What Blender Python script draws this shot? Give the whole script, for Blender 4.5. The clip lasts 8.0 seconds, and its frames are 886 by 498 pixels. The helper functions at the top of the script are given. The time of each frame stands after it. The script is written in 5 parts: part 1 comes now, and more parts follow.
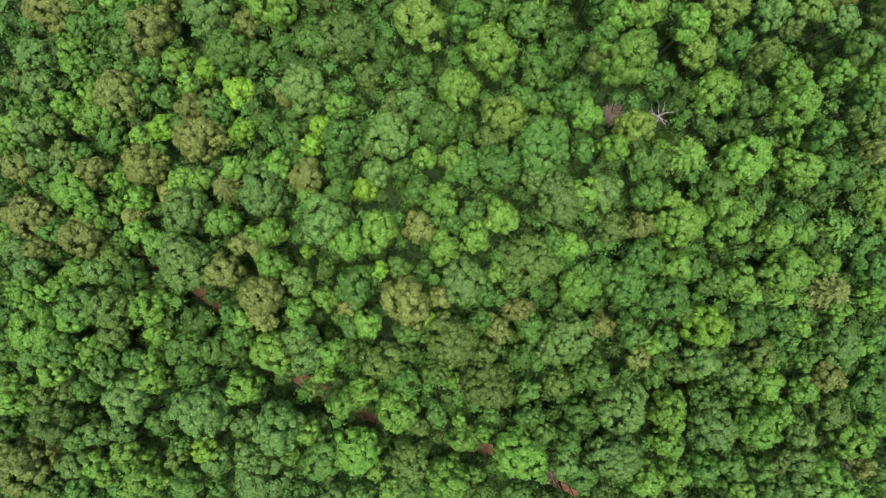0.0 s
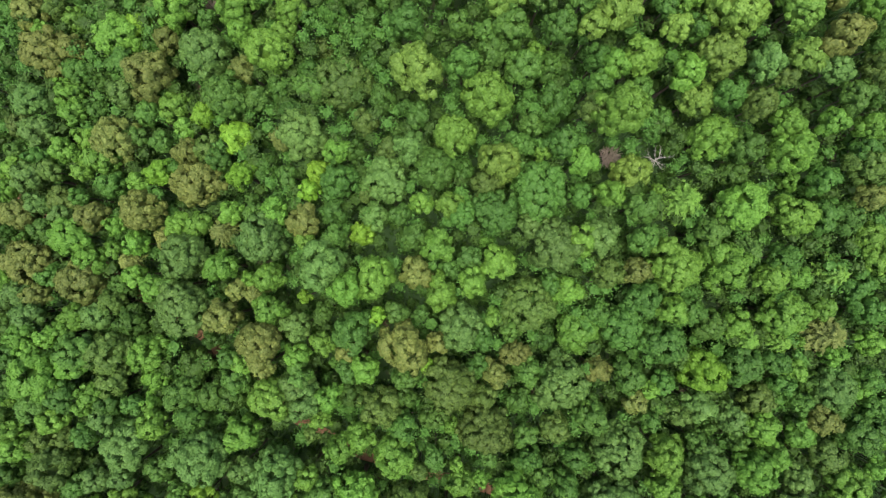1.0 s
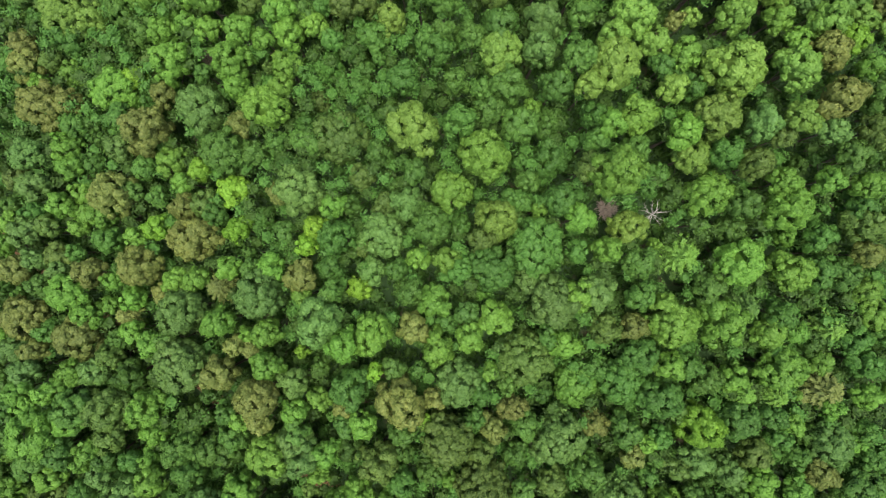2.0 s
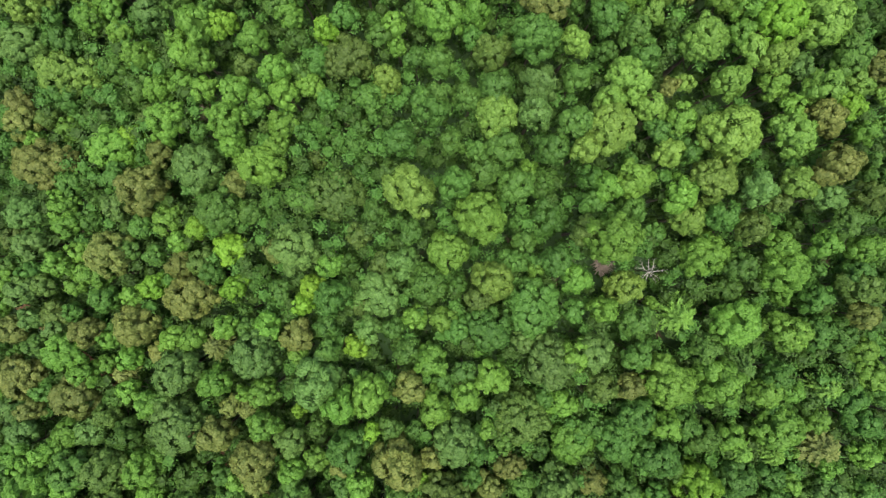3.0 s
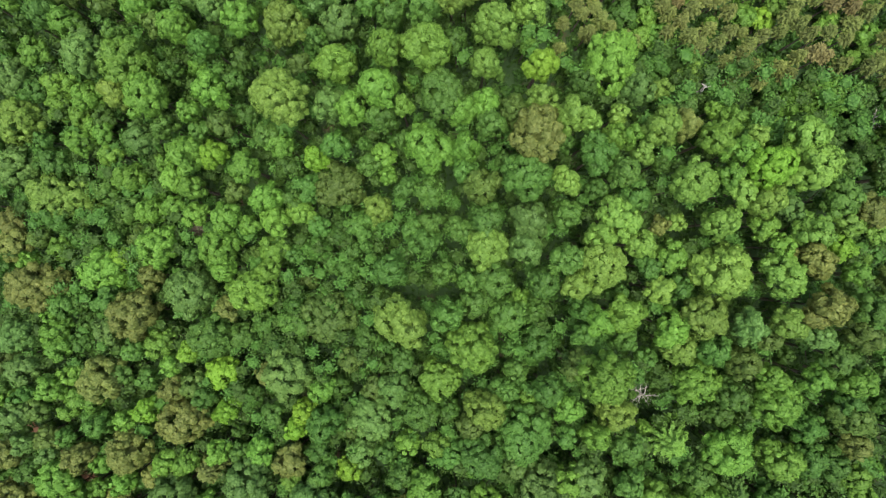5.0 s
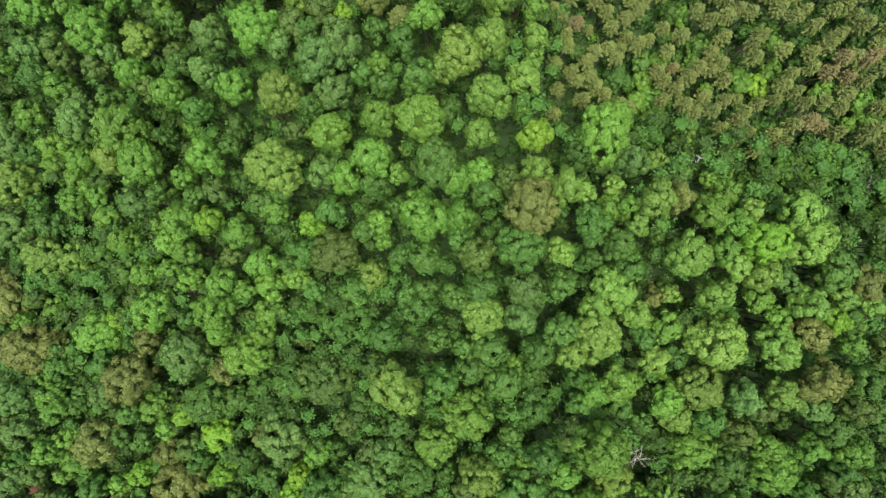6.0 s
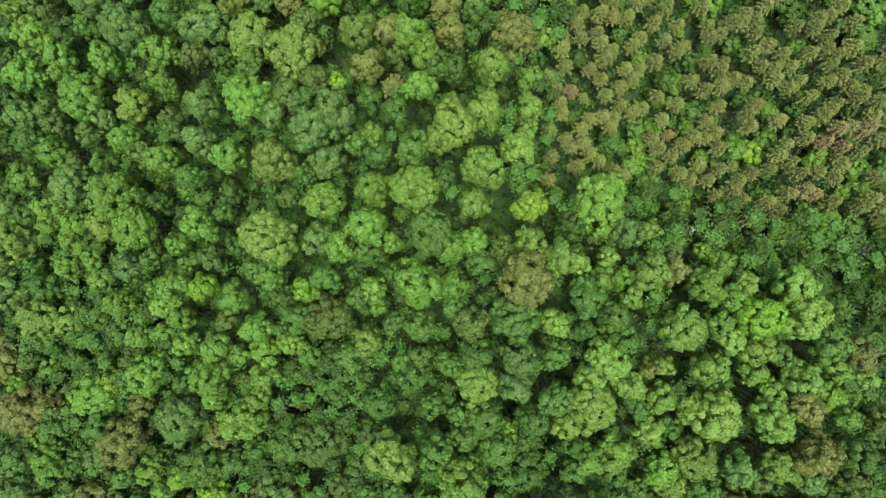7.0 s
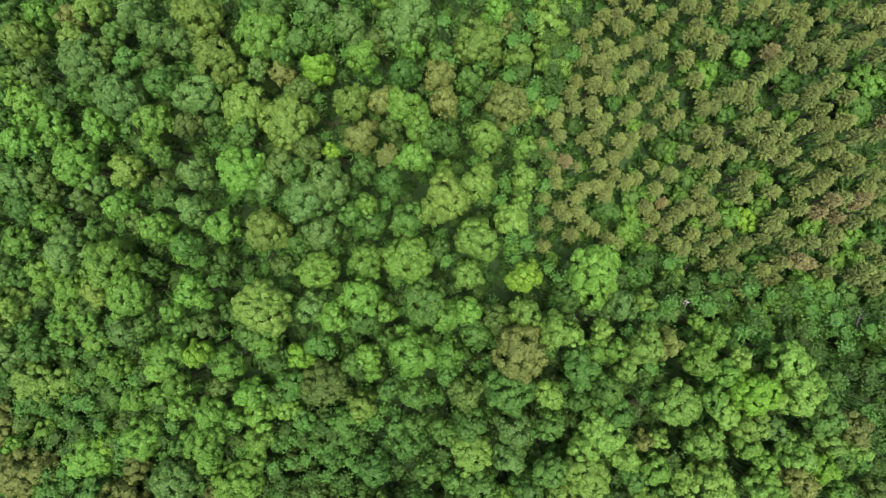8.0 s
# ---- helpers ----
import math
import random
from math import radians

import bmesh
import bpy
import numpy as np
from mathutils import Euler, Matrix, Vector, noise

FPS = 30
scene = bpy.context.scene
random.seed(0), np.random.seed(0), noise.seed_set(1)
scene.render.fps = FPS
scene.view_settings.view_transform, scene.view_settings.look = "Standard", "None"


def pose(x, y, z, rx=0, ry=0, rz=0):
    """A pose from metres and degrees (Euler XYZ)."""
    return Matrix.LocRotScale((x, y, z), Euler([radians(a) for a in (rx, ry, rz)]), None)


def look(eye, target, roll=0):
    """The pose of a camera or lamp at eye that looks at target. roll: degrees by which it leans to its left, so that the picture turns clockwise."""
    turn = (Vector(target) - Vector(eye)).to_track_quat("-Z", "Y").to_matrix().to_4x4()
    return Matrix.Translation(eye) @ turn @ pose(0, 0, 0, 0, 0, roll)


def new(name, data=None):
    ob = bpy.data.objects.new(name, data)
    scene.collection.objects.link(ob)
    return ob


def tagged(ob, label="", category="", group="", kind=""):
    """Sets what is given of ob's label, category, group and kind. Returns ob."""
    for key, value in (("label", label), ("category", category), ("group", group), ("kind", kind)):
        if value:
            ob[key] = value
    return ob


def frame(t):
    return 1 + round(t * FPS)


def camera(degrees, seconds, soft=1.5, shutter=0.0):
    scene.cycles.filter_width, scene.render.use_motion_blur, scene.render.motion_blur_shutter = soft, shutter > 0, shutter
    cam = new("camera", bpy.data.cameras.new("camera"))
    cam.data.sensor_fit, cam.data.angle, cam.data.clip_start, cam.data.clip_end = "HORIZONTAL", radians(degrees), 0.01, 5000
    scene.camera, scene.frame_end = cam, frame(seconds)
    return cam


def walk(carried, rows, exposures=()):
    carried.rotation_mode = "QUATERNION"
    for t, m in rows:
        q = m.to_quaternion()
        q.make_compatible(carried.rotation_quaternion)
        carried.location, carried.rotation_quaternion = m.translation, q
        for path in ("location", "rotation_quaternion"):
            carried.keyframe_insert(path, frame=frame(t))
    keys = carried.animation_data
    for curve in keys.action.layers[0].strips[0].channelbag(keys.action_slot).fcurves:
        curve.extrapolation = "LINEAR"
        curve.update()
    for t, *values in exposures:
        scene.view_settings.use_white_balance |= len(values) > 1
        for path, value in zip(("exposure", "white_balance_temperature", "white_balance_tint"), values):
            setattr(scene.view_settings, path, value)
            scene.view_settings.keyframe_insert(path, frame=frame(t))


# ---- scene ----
# ---- camera ----
cam = camera(73.7, 8.0, soft=1.15)
METRES, EYE, TILT, LEAN, TURN = 1.0, 90.0, -90.0, 0.0, 0.0
ROWS = [
    (0.0, 0.000, 0.000, 0.000, 0.000, 0.000, 0.000),
    (0.5, 0.184, -0.026, 2.802, -0.008, -0.003, 0.076),
    (1.0, 0.389, -0.082, 5.976, -0.013, -0.009, 0.156),
    (1.5, 0.579, -0.084, 9.556, -0.013, -0.024, 0.240),
    (3.0, 1.334, -0.120, 21.173, -0.013, -0.065, 0.496),
    (3.5, 1.614, -0.148, 25.262, -0.007, -0.085, 0.583),
    (4.0, 1.931, -0.131, 29.412, 0.003, -0.118, 0.671),
    (4.5, 2.288, -0.115, 33.625, 0.016, -0.162, 0.750),
    (6.0, 3.450, -0.055, 46.471, 0.048, -0.323, 0.929),
    (6.5, 3.854, -0.013, 50.761, 0.056, -0.384, 0.975),
    (7.0, 4.314, 0.042, 55.092, 0.062, -0.449, 1.011),
    (7.5, 4.758, 0.080, 59.439, 0.071, -0.521, 1.044),
    (8.0, 5.202, 0.104, 63.795, 0.082, -0.594, 1.074),
]
walk(cam, [(t, pose(0, 0, EYE, TILT, LEAN, TURN) @ pose(METRES * x, METRES * y, METRES * z, 90 + pitch, roll, yaw)) for t, x, y, z, yaw, pitch, roll in ROWS])

# ---- light: a bright overcast sky, with a broad glow from high overhead ----
SUN_HEIGHT, SUN_FROM = radians(83), radians(185)
world = bpy.data.worlds.new("sky")
scene.world = world
world.use_nodes = True
wn = world.node_tree.nodes
sky = wn.new("ShaderNodeTexSky")
sky.sky_type, sky.sun_disc = "NISHITA", False
sky.sun_elevation, sky.sun_rotation = SUN_HEIGHT, SUN_FROM
sky.air_density, sky.dust_density, sky.ozone_density = 1.0, 4.0, 1.0
world.node_tree.links.new(sky.outputs["Color"], wn["Background"].inputs["Color"])
wn["Background"].inputs["Strength"].default_value = 0.100
lamp = bpy.data.lights.new("sun", "SUN")
lamp.energy, lamp.angle, lamp.color = 1.6, radians(34), (0.99, 0.97, 0.92)
sun = new("sun", lamp)
aim = Vector((math.sin(SUN_FROM) * math.cos(SUN_HEIGHT), math.cos(SUN_FROM) * math.cos(SUN_HEIGHT), math.sin(SUN_HEIGHT)))
sun.matrix_world = look(tuple(aim * 300), (0, 0, 0))
scene.view_settings.exposure = 1.72

# ---- materials ----
def nodes_of(name):
    m = bpy.data.materials.new(name)
    m.use_nodes = True
    return m, m.node_tree.nodes, m.node_tree.links, m.node_tree.nodes["Principled BSDF"]


def leaf_material(name, colour, tips, dapple=0.3, through_light=0.22):
    """Foliage: leaf to leaf and clump to clump shades, tree to tree shades, and some light through the leaf."""
    m, n, k, bsdf = nodes_of(name)
    geo, info, coord = n.new("ShaderNodeNewGeometry"), n.new("ShaderNodeObjectInfo"), n.new("ShaderNodeTexCoord")
    clump = n.new("ShaderNodeTexNoise")
    clump.inputs["Scale"].default_value, clump.inputs["Detail"].default_value = 2.3, 2.0
    k.new(coord.outputs["Object"], clump.inputs["Vector"])
    spread = n.new("ShaderNodeMapRange")
    spread.inputs["From Min"].default_value, spread.inputs["From Max"].default_value = 0.26, 0.76
    k.new(clump.outputs["Fac"], spread.inputs["Value"])
    fac = n.new("ShaderNodeMath")
    fac.operation = "MULTIPLY_ADD"
    fac.inputs[1].default_value = dapple
    k.new(geo.outputs["Random Per Island"], fac.inputs[0])
    half = n.new("ShaderNodeMath")
    half.operation = "MULTIPLY"
    half.inputs[1].default_value = 1.0 - dapple
    k.new(spread.outputs["Result"], half.inputs[0])
    k.new(half.outputs[0], fac.inputs[2])
    mix = n.new("ShaderNodeMix")
    mix.data_type = "RGBA"
    mix.inputs["A"].default_value, mix.inputs["B"].default_value = (*colour, 1), (*tips, 1)
    k.new(fac.outputs[0], mix.inputs["Factor"])
    shade = n.new("ShaderNodeHueSaturation")
    hue, val = n.new("ShaderNodeMapRange"), n.new("ShaderNodeMapRange")
    hue.inputs["To Min"].default_value, hue.inputs["To Max"].default_value = 0.484, 0.499
    val.inputs["To Min"].default_value, val.inputs["To Max"].default_value = 0.85, 1.17
    twist = n.new("ShaderNodeMath")
    twist.operation = "PINGPONG"
    twist.inputs[1].default_value = 0.13
    k.new(info.outputs["Random"], twist.inputs[0])
    hue.inputs["From Max"].default_value = 0.13
    k.new(twist.outputs[0], hue.inputs["Value"])
    k.new(info.outputs["Random"], val.inputs["Value"])
    k.new(hue.outputs["Result"], shade.inputs["Hue"])
    k.new(val.outputs["Result"], shade.inputs["Value"])
    k.new(mix.outputs["Result"], shade.inputs["Color"])
    k.new(shade.outputs["Color"], bsdf.inputs["Base Color"])
    bsdf.inputs["Roughness"].default_value, bsdf.inputs["Specular IOR Level"].default_value = 0.62, 0.25
    lucent, join = n.new("ShaderNodeBsdfTranslucent"), n.new("ShaderNodeMixShader")
    k.new(shade.outputs["Color"], lucent.inputs["Color"])
    join.inputs["Fac"].default_value = through_light
    k.new(bsdf.outputs[0], join.inputs[1])
    k.new(lucent.outputs[0], join.inputs[2])
    k.new(join.outputs[0], n["Material Output"].inputs["Surface"])
    return m


def grained_material(name, dark, light, scale, rough=0.9, bump=0.4):
    """Bark, dead wood and soil: noise at two scales, with relief."""
    m, n, k, bsdf = nodes_of(name)
    coord, big, fine = n.new("ShaderNodeTexCoord"), n.new("ShaderNodeTexNoise"), n.new("ShaderNodeTexNoise")
    big.inputs["Scale"].default_value, big.inputs["Detail"].default_value = scale, 3
    fine.inputs["Scale"].default_value, fine.inputs["Detail"].default_value = scale * 9, 4
    both, ramp, relief = n.new("ShaderNodeMath"), n.new("ShaderNodeMapRange"), n.new("ShaderNodeBump")
    both.operation = "ADD"
    for tex, slot in ((big, 0), (fine, 1)):
        k.new(coord.outputs["Object"], tex.inputs["Vector"])
        k.new(tex.outputs["Fac"], both.inputs[slot])
    ramp.inputs["From Min"].default_value, ramp.inputs["From Max"].default_value = 0.7, 1.3
    k.new(both.outputs[0], ramp.inputs["Value"])
    mix = n.new("ShaderNodeMix")
    mix.data_type = "RGBA"
    mix.inputs["A"].default_value, mix.inputs["B"].default_value = (*dark, 1), (*light, 1)
    k.new(ramp.outputs["Result"], mix.inputs["Factor"])
    k.new(mix.outputs["Result"], bsdf.inputs["Base Color"])
    relief.inputs["Strength"].default_value = bump
    k.new(fine.outputs["Fac"], relief.inputs["Height"])
    k.new(relief.outputs["Normal"], bsdf.inputs["Normal"])
    bsdf.inputs["Roughness"].default_value = rough
    return m


LEAF = {
    "MID": leaf_material("mid green leaves", (0.033, 0.094, 0.013), (0.072, 0.174, 0.027)),
    "LIGHT": leaf_material("light green leaves", (0.053, 0.138, 0.015), (0.117, 0.262, 0.035)),
    "VIVID": leaf_material("yellow green leaves", (0.078, 0.182, 0.013), (0.142, 0.300, 0.028)),
    "DEEP": leaf_material("deep green leaves", (0.024, 0.068, 0.009), (0.055, 0.134, 0.019)),
    "GREY": leaf_material("grey green leaves", (0.044, 0.106, 0.019), (0.104, 0.210, 0.044)),
    "OLIVE": leaf_material("olive leaves", (0.036, 0.078, 0.012), (0.096, 0.168, 0.030)),
    "BROWN": leaf_material("brown tinged leaves", (0.060, 0.096, 0.016), (0.164, 0.200, 0.046), 0.45),
    "STRAW": leaf_material("yellowish olive leaves", (0.062, 0.126, 0.016), (0.140, 0.238, 0.039)),
    "PALE": leaf_material("pale yellowish green leaves", (0.070, 0.152, 0.019), (0.148, 0.285, 0.046)),
    "PINE": leaf_material("pine needles", (0.050, 0.076, 0.014), (0.146, 0.188, 0.038), 0.4, 0.12),
    "RUST": leaf_material("browned pine needles", (0.085, 0.084, 0.024), (0.186, 0.176, 0.054), 0.45, 0.12),
}
BARK = grained_material("bark", (0.055, 0.042, 0.032), (0.16, 0.13, 0.10), 2.5)
DEADWOOD = grained_material("bleached dead wood", (0.19, 0.175, 0.15), (0.40, 0.37, 0.33), 3.0)
TWIGS = grained_material("dry pinkish twigs", (0.25, 0.195, 0.15), (0.42, 0.345, 0.27), 3.0)
TRACK_SOIL = grained_material("red track soil", (0.15, 0.076, 0.040), (0.26, 0.135, 0.072), 0.5)


def forest_floor():
    """Red-brown soil and leaf litter with creeping green."""
    m, n, k, bsdf = nodes_of("forest floor")
    coord, patch, fine = n.new("ShaderNodeTexCoord"), n.new("ShaderNodeTexNoise"), n.new("ShaderNodeTexNoise")
    patch.inputs["Scale"].default_value, patch.inputs["Detail"].default_value = 0.35, 5
    fine.inputs["Scale"].default_value, fine.inputs["Detail"].default_value = 6.0, 4
    for tex in (patch, fine):
        k.new(coord.outputs["Object"], tex.inputs["Vector"])
    soil, green, mix, step = n.new("ShaderNodeMix"), n.new("ShaderNodeMix"), n.new("ShaderNodeMix"), n.new("ShaderNodeMapRange")
    for node, a, b in ((soil, (0.060, 0.036, 0.022), (0.13, 0.078, 0.048)), (green, (0.016, 0.045, 0.010), (0.040, 0.085, 0.020))):
        node.data_type = "RGBA"
        node.inputs["A"].default_value, node.inputs["B"].default_value = (*a, 1), (*b, 1)
        k.new(fine.outputs["Fac"], node.inputs["Factor"])
    step.inputs["From Min"].default_value, step.inputs["From Max"].default_value = 0.24, 0.40
    k.new(patch.outputs["Fac"], step.inputs["Value"])
    mix.data_type = "RGBA"
    k.new(step.outputs["Result"], mix.inputs["Factor"])
    k.new(soil.outputs["Result"], mix.inputs["A"])
    k.new(green.outputs["Result"], mix.inputs["B"])
    k.new(mix.outputs["Result"], bsdf.inputs["Base Color"])
    relief = n.new("ShaderNodeBump")
    relief.inputs["Strength"].default_value = 0.6
    k.new(fine.outputs["Fac"], relief.inputs["Height"])
    k.new(relief.outputs["Normal"], bsdf.inputs["Normal"])
    bsdf.inputs["Roughness"].default_value = 0.95
    return m


FLOOR = forest_floor()

# ---- ground ----
def height_of(x, y):
    """The hillside: it rises to the east and the north."""
    x, y = max(-75.0, min(75.0, x)), max(-50.0, min(110.0, y))
    return 2.2 + 0.032 * x + 0.045 * y + 0.0014 * x * y + 0.0004 * y * y + 0.35 * noise.noise((x * 0.12, y * 0.12, 0.0))


def linked(name, mesh, material, parent=None, label=""):
    ob = new(name, mesh)
    if material and not mesh.materials:
        mesh.materials.append(material)
    if parent:
        ob.parent = parent
    return tagged(ob, label) if label else ob


def mesh_from(name, verts, faces, material=None, smooth=False):
    me = bpy.data.meshes.new(name)
    me.from_pydata([tuple(v) for v in verts], [], [tuple(f) for f in faces])
    if smooth:
        me.polygons.foreach_set("use_smooth", [True] * len(me.polygons))
    if material:
        me.materials.append(material)
    me.update()
    return me


def ground():
    far = [-2600, -1400, -700, -350, -200, -140]
    xs = far + [v * 2.5 for v in range(-42, 43)] + [-v for v in reversed(far)]
    ys = [v for v in far] + [v * 2.5 for v in range(-36, 61)] + [220, 300, 450, 800, 1500, 2700]
    verts = [(x, y, height_of(x, y)) for y in ys for x in xs]
    w = len(xs)
    faces = [(j * w + i, j * w + i + 1, (j + 1) * w + i + 1, (j + 1) * w + i) for j in range(len(ys) - 1) for i in range(w - 1)]
    ob = linked("ground", mesh_from("ground", verts, faces, FLOOR, True), None)
    tagged(ob, "red-brown forest floor with leaf litter and creeping green", "ground", kind="structure")


ground()

TRACK = [(-73.5, 20.1), (-63.7, 13.3), (-49.9, 2.6), (-35.6, -6.9), (-28.0, -14.0), (-21.9, -19.2), (-11.4, -24.9), (-2.0, -27.9), (6.5, -29.8), (17.1, -34.9), (21.9, -37.6), (32.3, -42.0)]


def track_at(u):
    """A point of the track's middle line, u from 0 to its last index."""
    i = min(int(u), len(TRACK) - 2)
    a, b, f = Vector(TRACK[i]), Vector(TRACK[i + 1]), u - i
    return a.lerp(b, f)


def off_track(x, y):
    best = 1e9
    p = Vector((x, y))
    for a, b in zip(TRACK, TRACK[1:]):
        a, b = Vector(a), Vector(b)
        f = max(0.0, min(1.0, (p - a).dot(b - a) / (b - a).length_squared))
        best = min(best, (p - a.lerp(b, f)).length)
    return best


def dirt_track():
    rng = random.Random(5)
    steps = 120
    verts, faces = [], []
    for s in range(steps + 1):
        u = s / steps * (len(TRACK) - 1)
        p, q = track_at(max(0, u - 0.15)), track_at(min(len(TRACK) - 1, u + 0.15))
        side = Vector((-(q - p).y, (q - p).x)).normalized()
        mid = track_at(u)
        half = 0.9 + 0.3 * noise.noise((u * 3.0, 2.0, 0.0))
        for across, sink in ((-1.0, 0.02), (-0.55, 0.05), (0.0, 0.12), (0.55, 0.05), (1.0, 0.02)):
            v = mid + side * (across * half + rng.uniform(-0.08, 0.08))
            verts.append((v.x, v.y, height_of(v.x, v.y) + 0.06 + sink))
    for s in range(steps):
        for c in range(4):
            a = s * 5 + c
            faces.append((a, a + 1, a + 6, a + 5))
    ob = linked("dirt_track", mesh_from("dirt_track", verts, faces, TRACK_SOIL, True), None)
    tagged(ob, "narrow red dirt track under the trees", "track", kind="structure")


dirt_track()

# ---- plant meshes ----
def unit_rows(a):
    return a / np.maximum(np.linalg.norm(a, axis=1, keepdims=True), 1e-9)


def cards(rng, centres, normals, length, width, spread=None):
    """Small pointed leaf sprays, one for each centre, facing along the normals and pointing outward along spread."""
    n = len(centres)
    if spread is None:
        t = unit_rows(np.cross(normals, unit_rows(rng.normal(size=(n, 3)))))
    else:
        t = spread + rng.normal(scale=0.25, size=(n, 3))
        t = unit_rows(t - normals * (t * normals).sum(1, keepdims=True))
    b = np.cross(normals, t)
    ln = (length * rng.uniform(0.75, 1.3, (n, 1)))
    wd = (width * rng.uniform(0.75, 1.3, (n, 1)))
    v = np.stack([centres - t * ln * 0.4 + b * wd * 0.5, centres + t * ln * 0.6, centres - t * ln * 0.4 - b * wd * 0.5], 1).reshape(-1, 3)
    return v, np.arange(3 * n).reshape(-1, 3)


ICO = None


def ball(centre, radius, squash, rng):
    """A lumpy low ball, the shaded inside of a crown."""
    global ICO
    if ICO is None:
        bm = bmesh.new()
        bmesh.ops.create_icosphere(bm, subdivisions=1, radius=1.0)
        ICO = np.array([v.co[:] for v in bm.verts]), [[v.index for v in f.verts] for f in bm.faces]
        bm.free()
    v = ICO[0] * (1 + rng.uniform(-0.12, 0.12, (len(ICO[0]), 1))) * radius
    v[:, 2] *= squash
    return v + centre, ICO[1]


def gather(pieces):
    verts, faces, at = [], [], 0
    for v, f in pieces:
        verts.append(v)
        faces += [[i + at for i in q] for q in (f.tolist() if hasattr(f, "tolist") else f)]
        at += len(v)
    return np.concatenate(verts), faces


def dome_skin(rng, n, radius, up, down, low):
    """Points evenly over a slightly uneven dome, and which way its skin faces there."""
    i = np.arange(n) + rng.uniform(0, 1, n)
    cz = 1 - (1 - low) * i / n
    a = i * 2.39996
    s = np.sqrt(np.clip(1 - cz * cz, 0, 1))
    p, q = rng.uniform(0, 6.28, 2)
    wide = radius * (1 + 0.11 * np.sin(2 * a + p) + 0.09 * np.sin(3 * a + q) + 0.05 * np.sin(5 * a + p + q))
    high = np.where(cz > 0, up, down)
    skin = np.stack([wide * s * np.cos(a), wide * s * np.sin(a), high * cz], 1)
    return skin, unit_rows(np.stack([s * np.cos(a) / radius, s * np.sin(a) / radius, cz / high], 1))


PUFF = None


def puff(centre, radius, outward, rng):
    """A leaf clump: the outer side of a small lumpy ball."""
    global PUFF
    if PUFF is None:
        bm = bmesh.new()
        bmesh.ops.create_icosphere(bm, subdivisions=2, radius=1.0)
        PUFF = np.array([v.co[:] for v in bm.verts]), np.array([[v.index for v in f.verts] for f in bm.faces])
        bm.free()
    ico, tri = PUFF
    turn = np.linalg.qr(rng.normal(size=(3, 3)))[0]
    ico = ico @ turn
    tri = tri if np.linalg.det(turn) > 0 else tri[:, ::-1]
    p, q = rng.uniform(0, 6.28, (2, 3))
    lumps = 1 + 0.13 * np.sin(5.0 * ico + p).sum(1) * 0.6 + rng.uniform(-0.24, 0.2, len(ico))
    tri = tri[(ico[tri].mean(1) @ outward) > -0.3]
    used = np.unique(tri)
    at = np.zeros(len(ico), int)
    at[used] = np.arange(len(used))
    return (ico * lumps[:, None] * radius)[used] + centre, at[tri]


def broad_crown(seed, radius, lobes, clumps, clump, per_clump, leaf, tall=1.1, split=0.24):
    """A domed broadleaf crown: boughs swell out of the dome, and rounded leaf clumps sit all over them. Its origin is the middle of the crown."""
    rng = np.random.default_rng(seed)
    up, down = radius * tall, radius * 0.75
    centre, normal = dome_skin(rng, clumps, radius - clump * 0.75, up - clump * 0.6, down, -0.3)
    centre = centre + rng.normal(scale=clump * 0.24, size=centre.shape)
    lobe_at = dome_skin(rng, lobes, radius * 0.85, up * 0.95, down, -0.1)[0] + rng.normal(scale=radius * 0.08, size=(lobes, 3))
    lobe_at[0] = (0, 0, up * 0.95)
    lobe = radius * 1.75 / math.sqrt(lobes)
    d2 = ((centre[:, None, :] - lobe_at[None]) ** 2).sum(2)
    near = d2.argmin(1)
    swell = np.sqrt(np.clip(1 - d2.min(1) / lobe ** 2, 0, 1))
    rounded = unit_rows(normal * 0.7 + (centre - lobe_at[near]) / lobe * 0.6)
    centre = centre + normal * (lobe * split * 2.2 * np.maximum(swell - 0.74, -0.3))[:, None]
    size = clump * rng.uniform(0.75, 1.3, clumps)
    centre = centre + rounded * (clump * rng.uniform(-0.4, 0.5, clumps))[:, None]
    pieces = [puff(c, r * 0.84, o, rng) for c, r, o in zip(centre, size, rounded)]
    many = rng.poisson(per_clump * (size / clump) ** 2, clumps)
    who = np.repeat(np.arange(clumps), many)
    way = unit_rows(rng.normal(size=(len(who), 3)) + rounded[who] * 1.0)
    at = centre[who] + way * size[who][:, None] * rng.uniform(0.82, 1.12, (len(who), 1))
    facing = unit_rows(rounded[who] * 0.35 + way * 0.8 + (0, 0, 0.15) + rng.normal(scale=0.28, size=way.shape))
    core = ball(np.array([0.0, 0, -radius * 0.1]), radius * 0.6, up / radius, rng)
    return gather([core, *pieces, cards(rng, at, facing, leaf * 1.2, leaf * 0.8, way)])


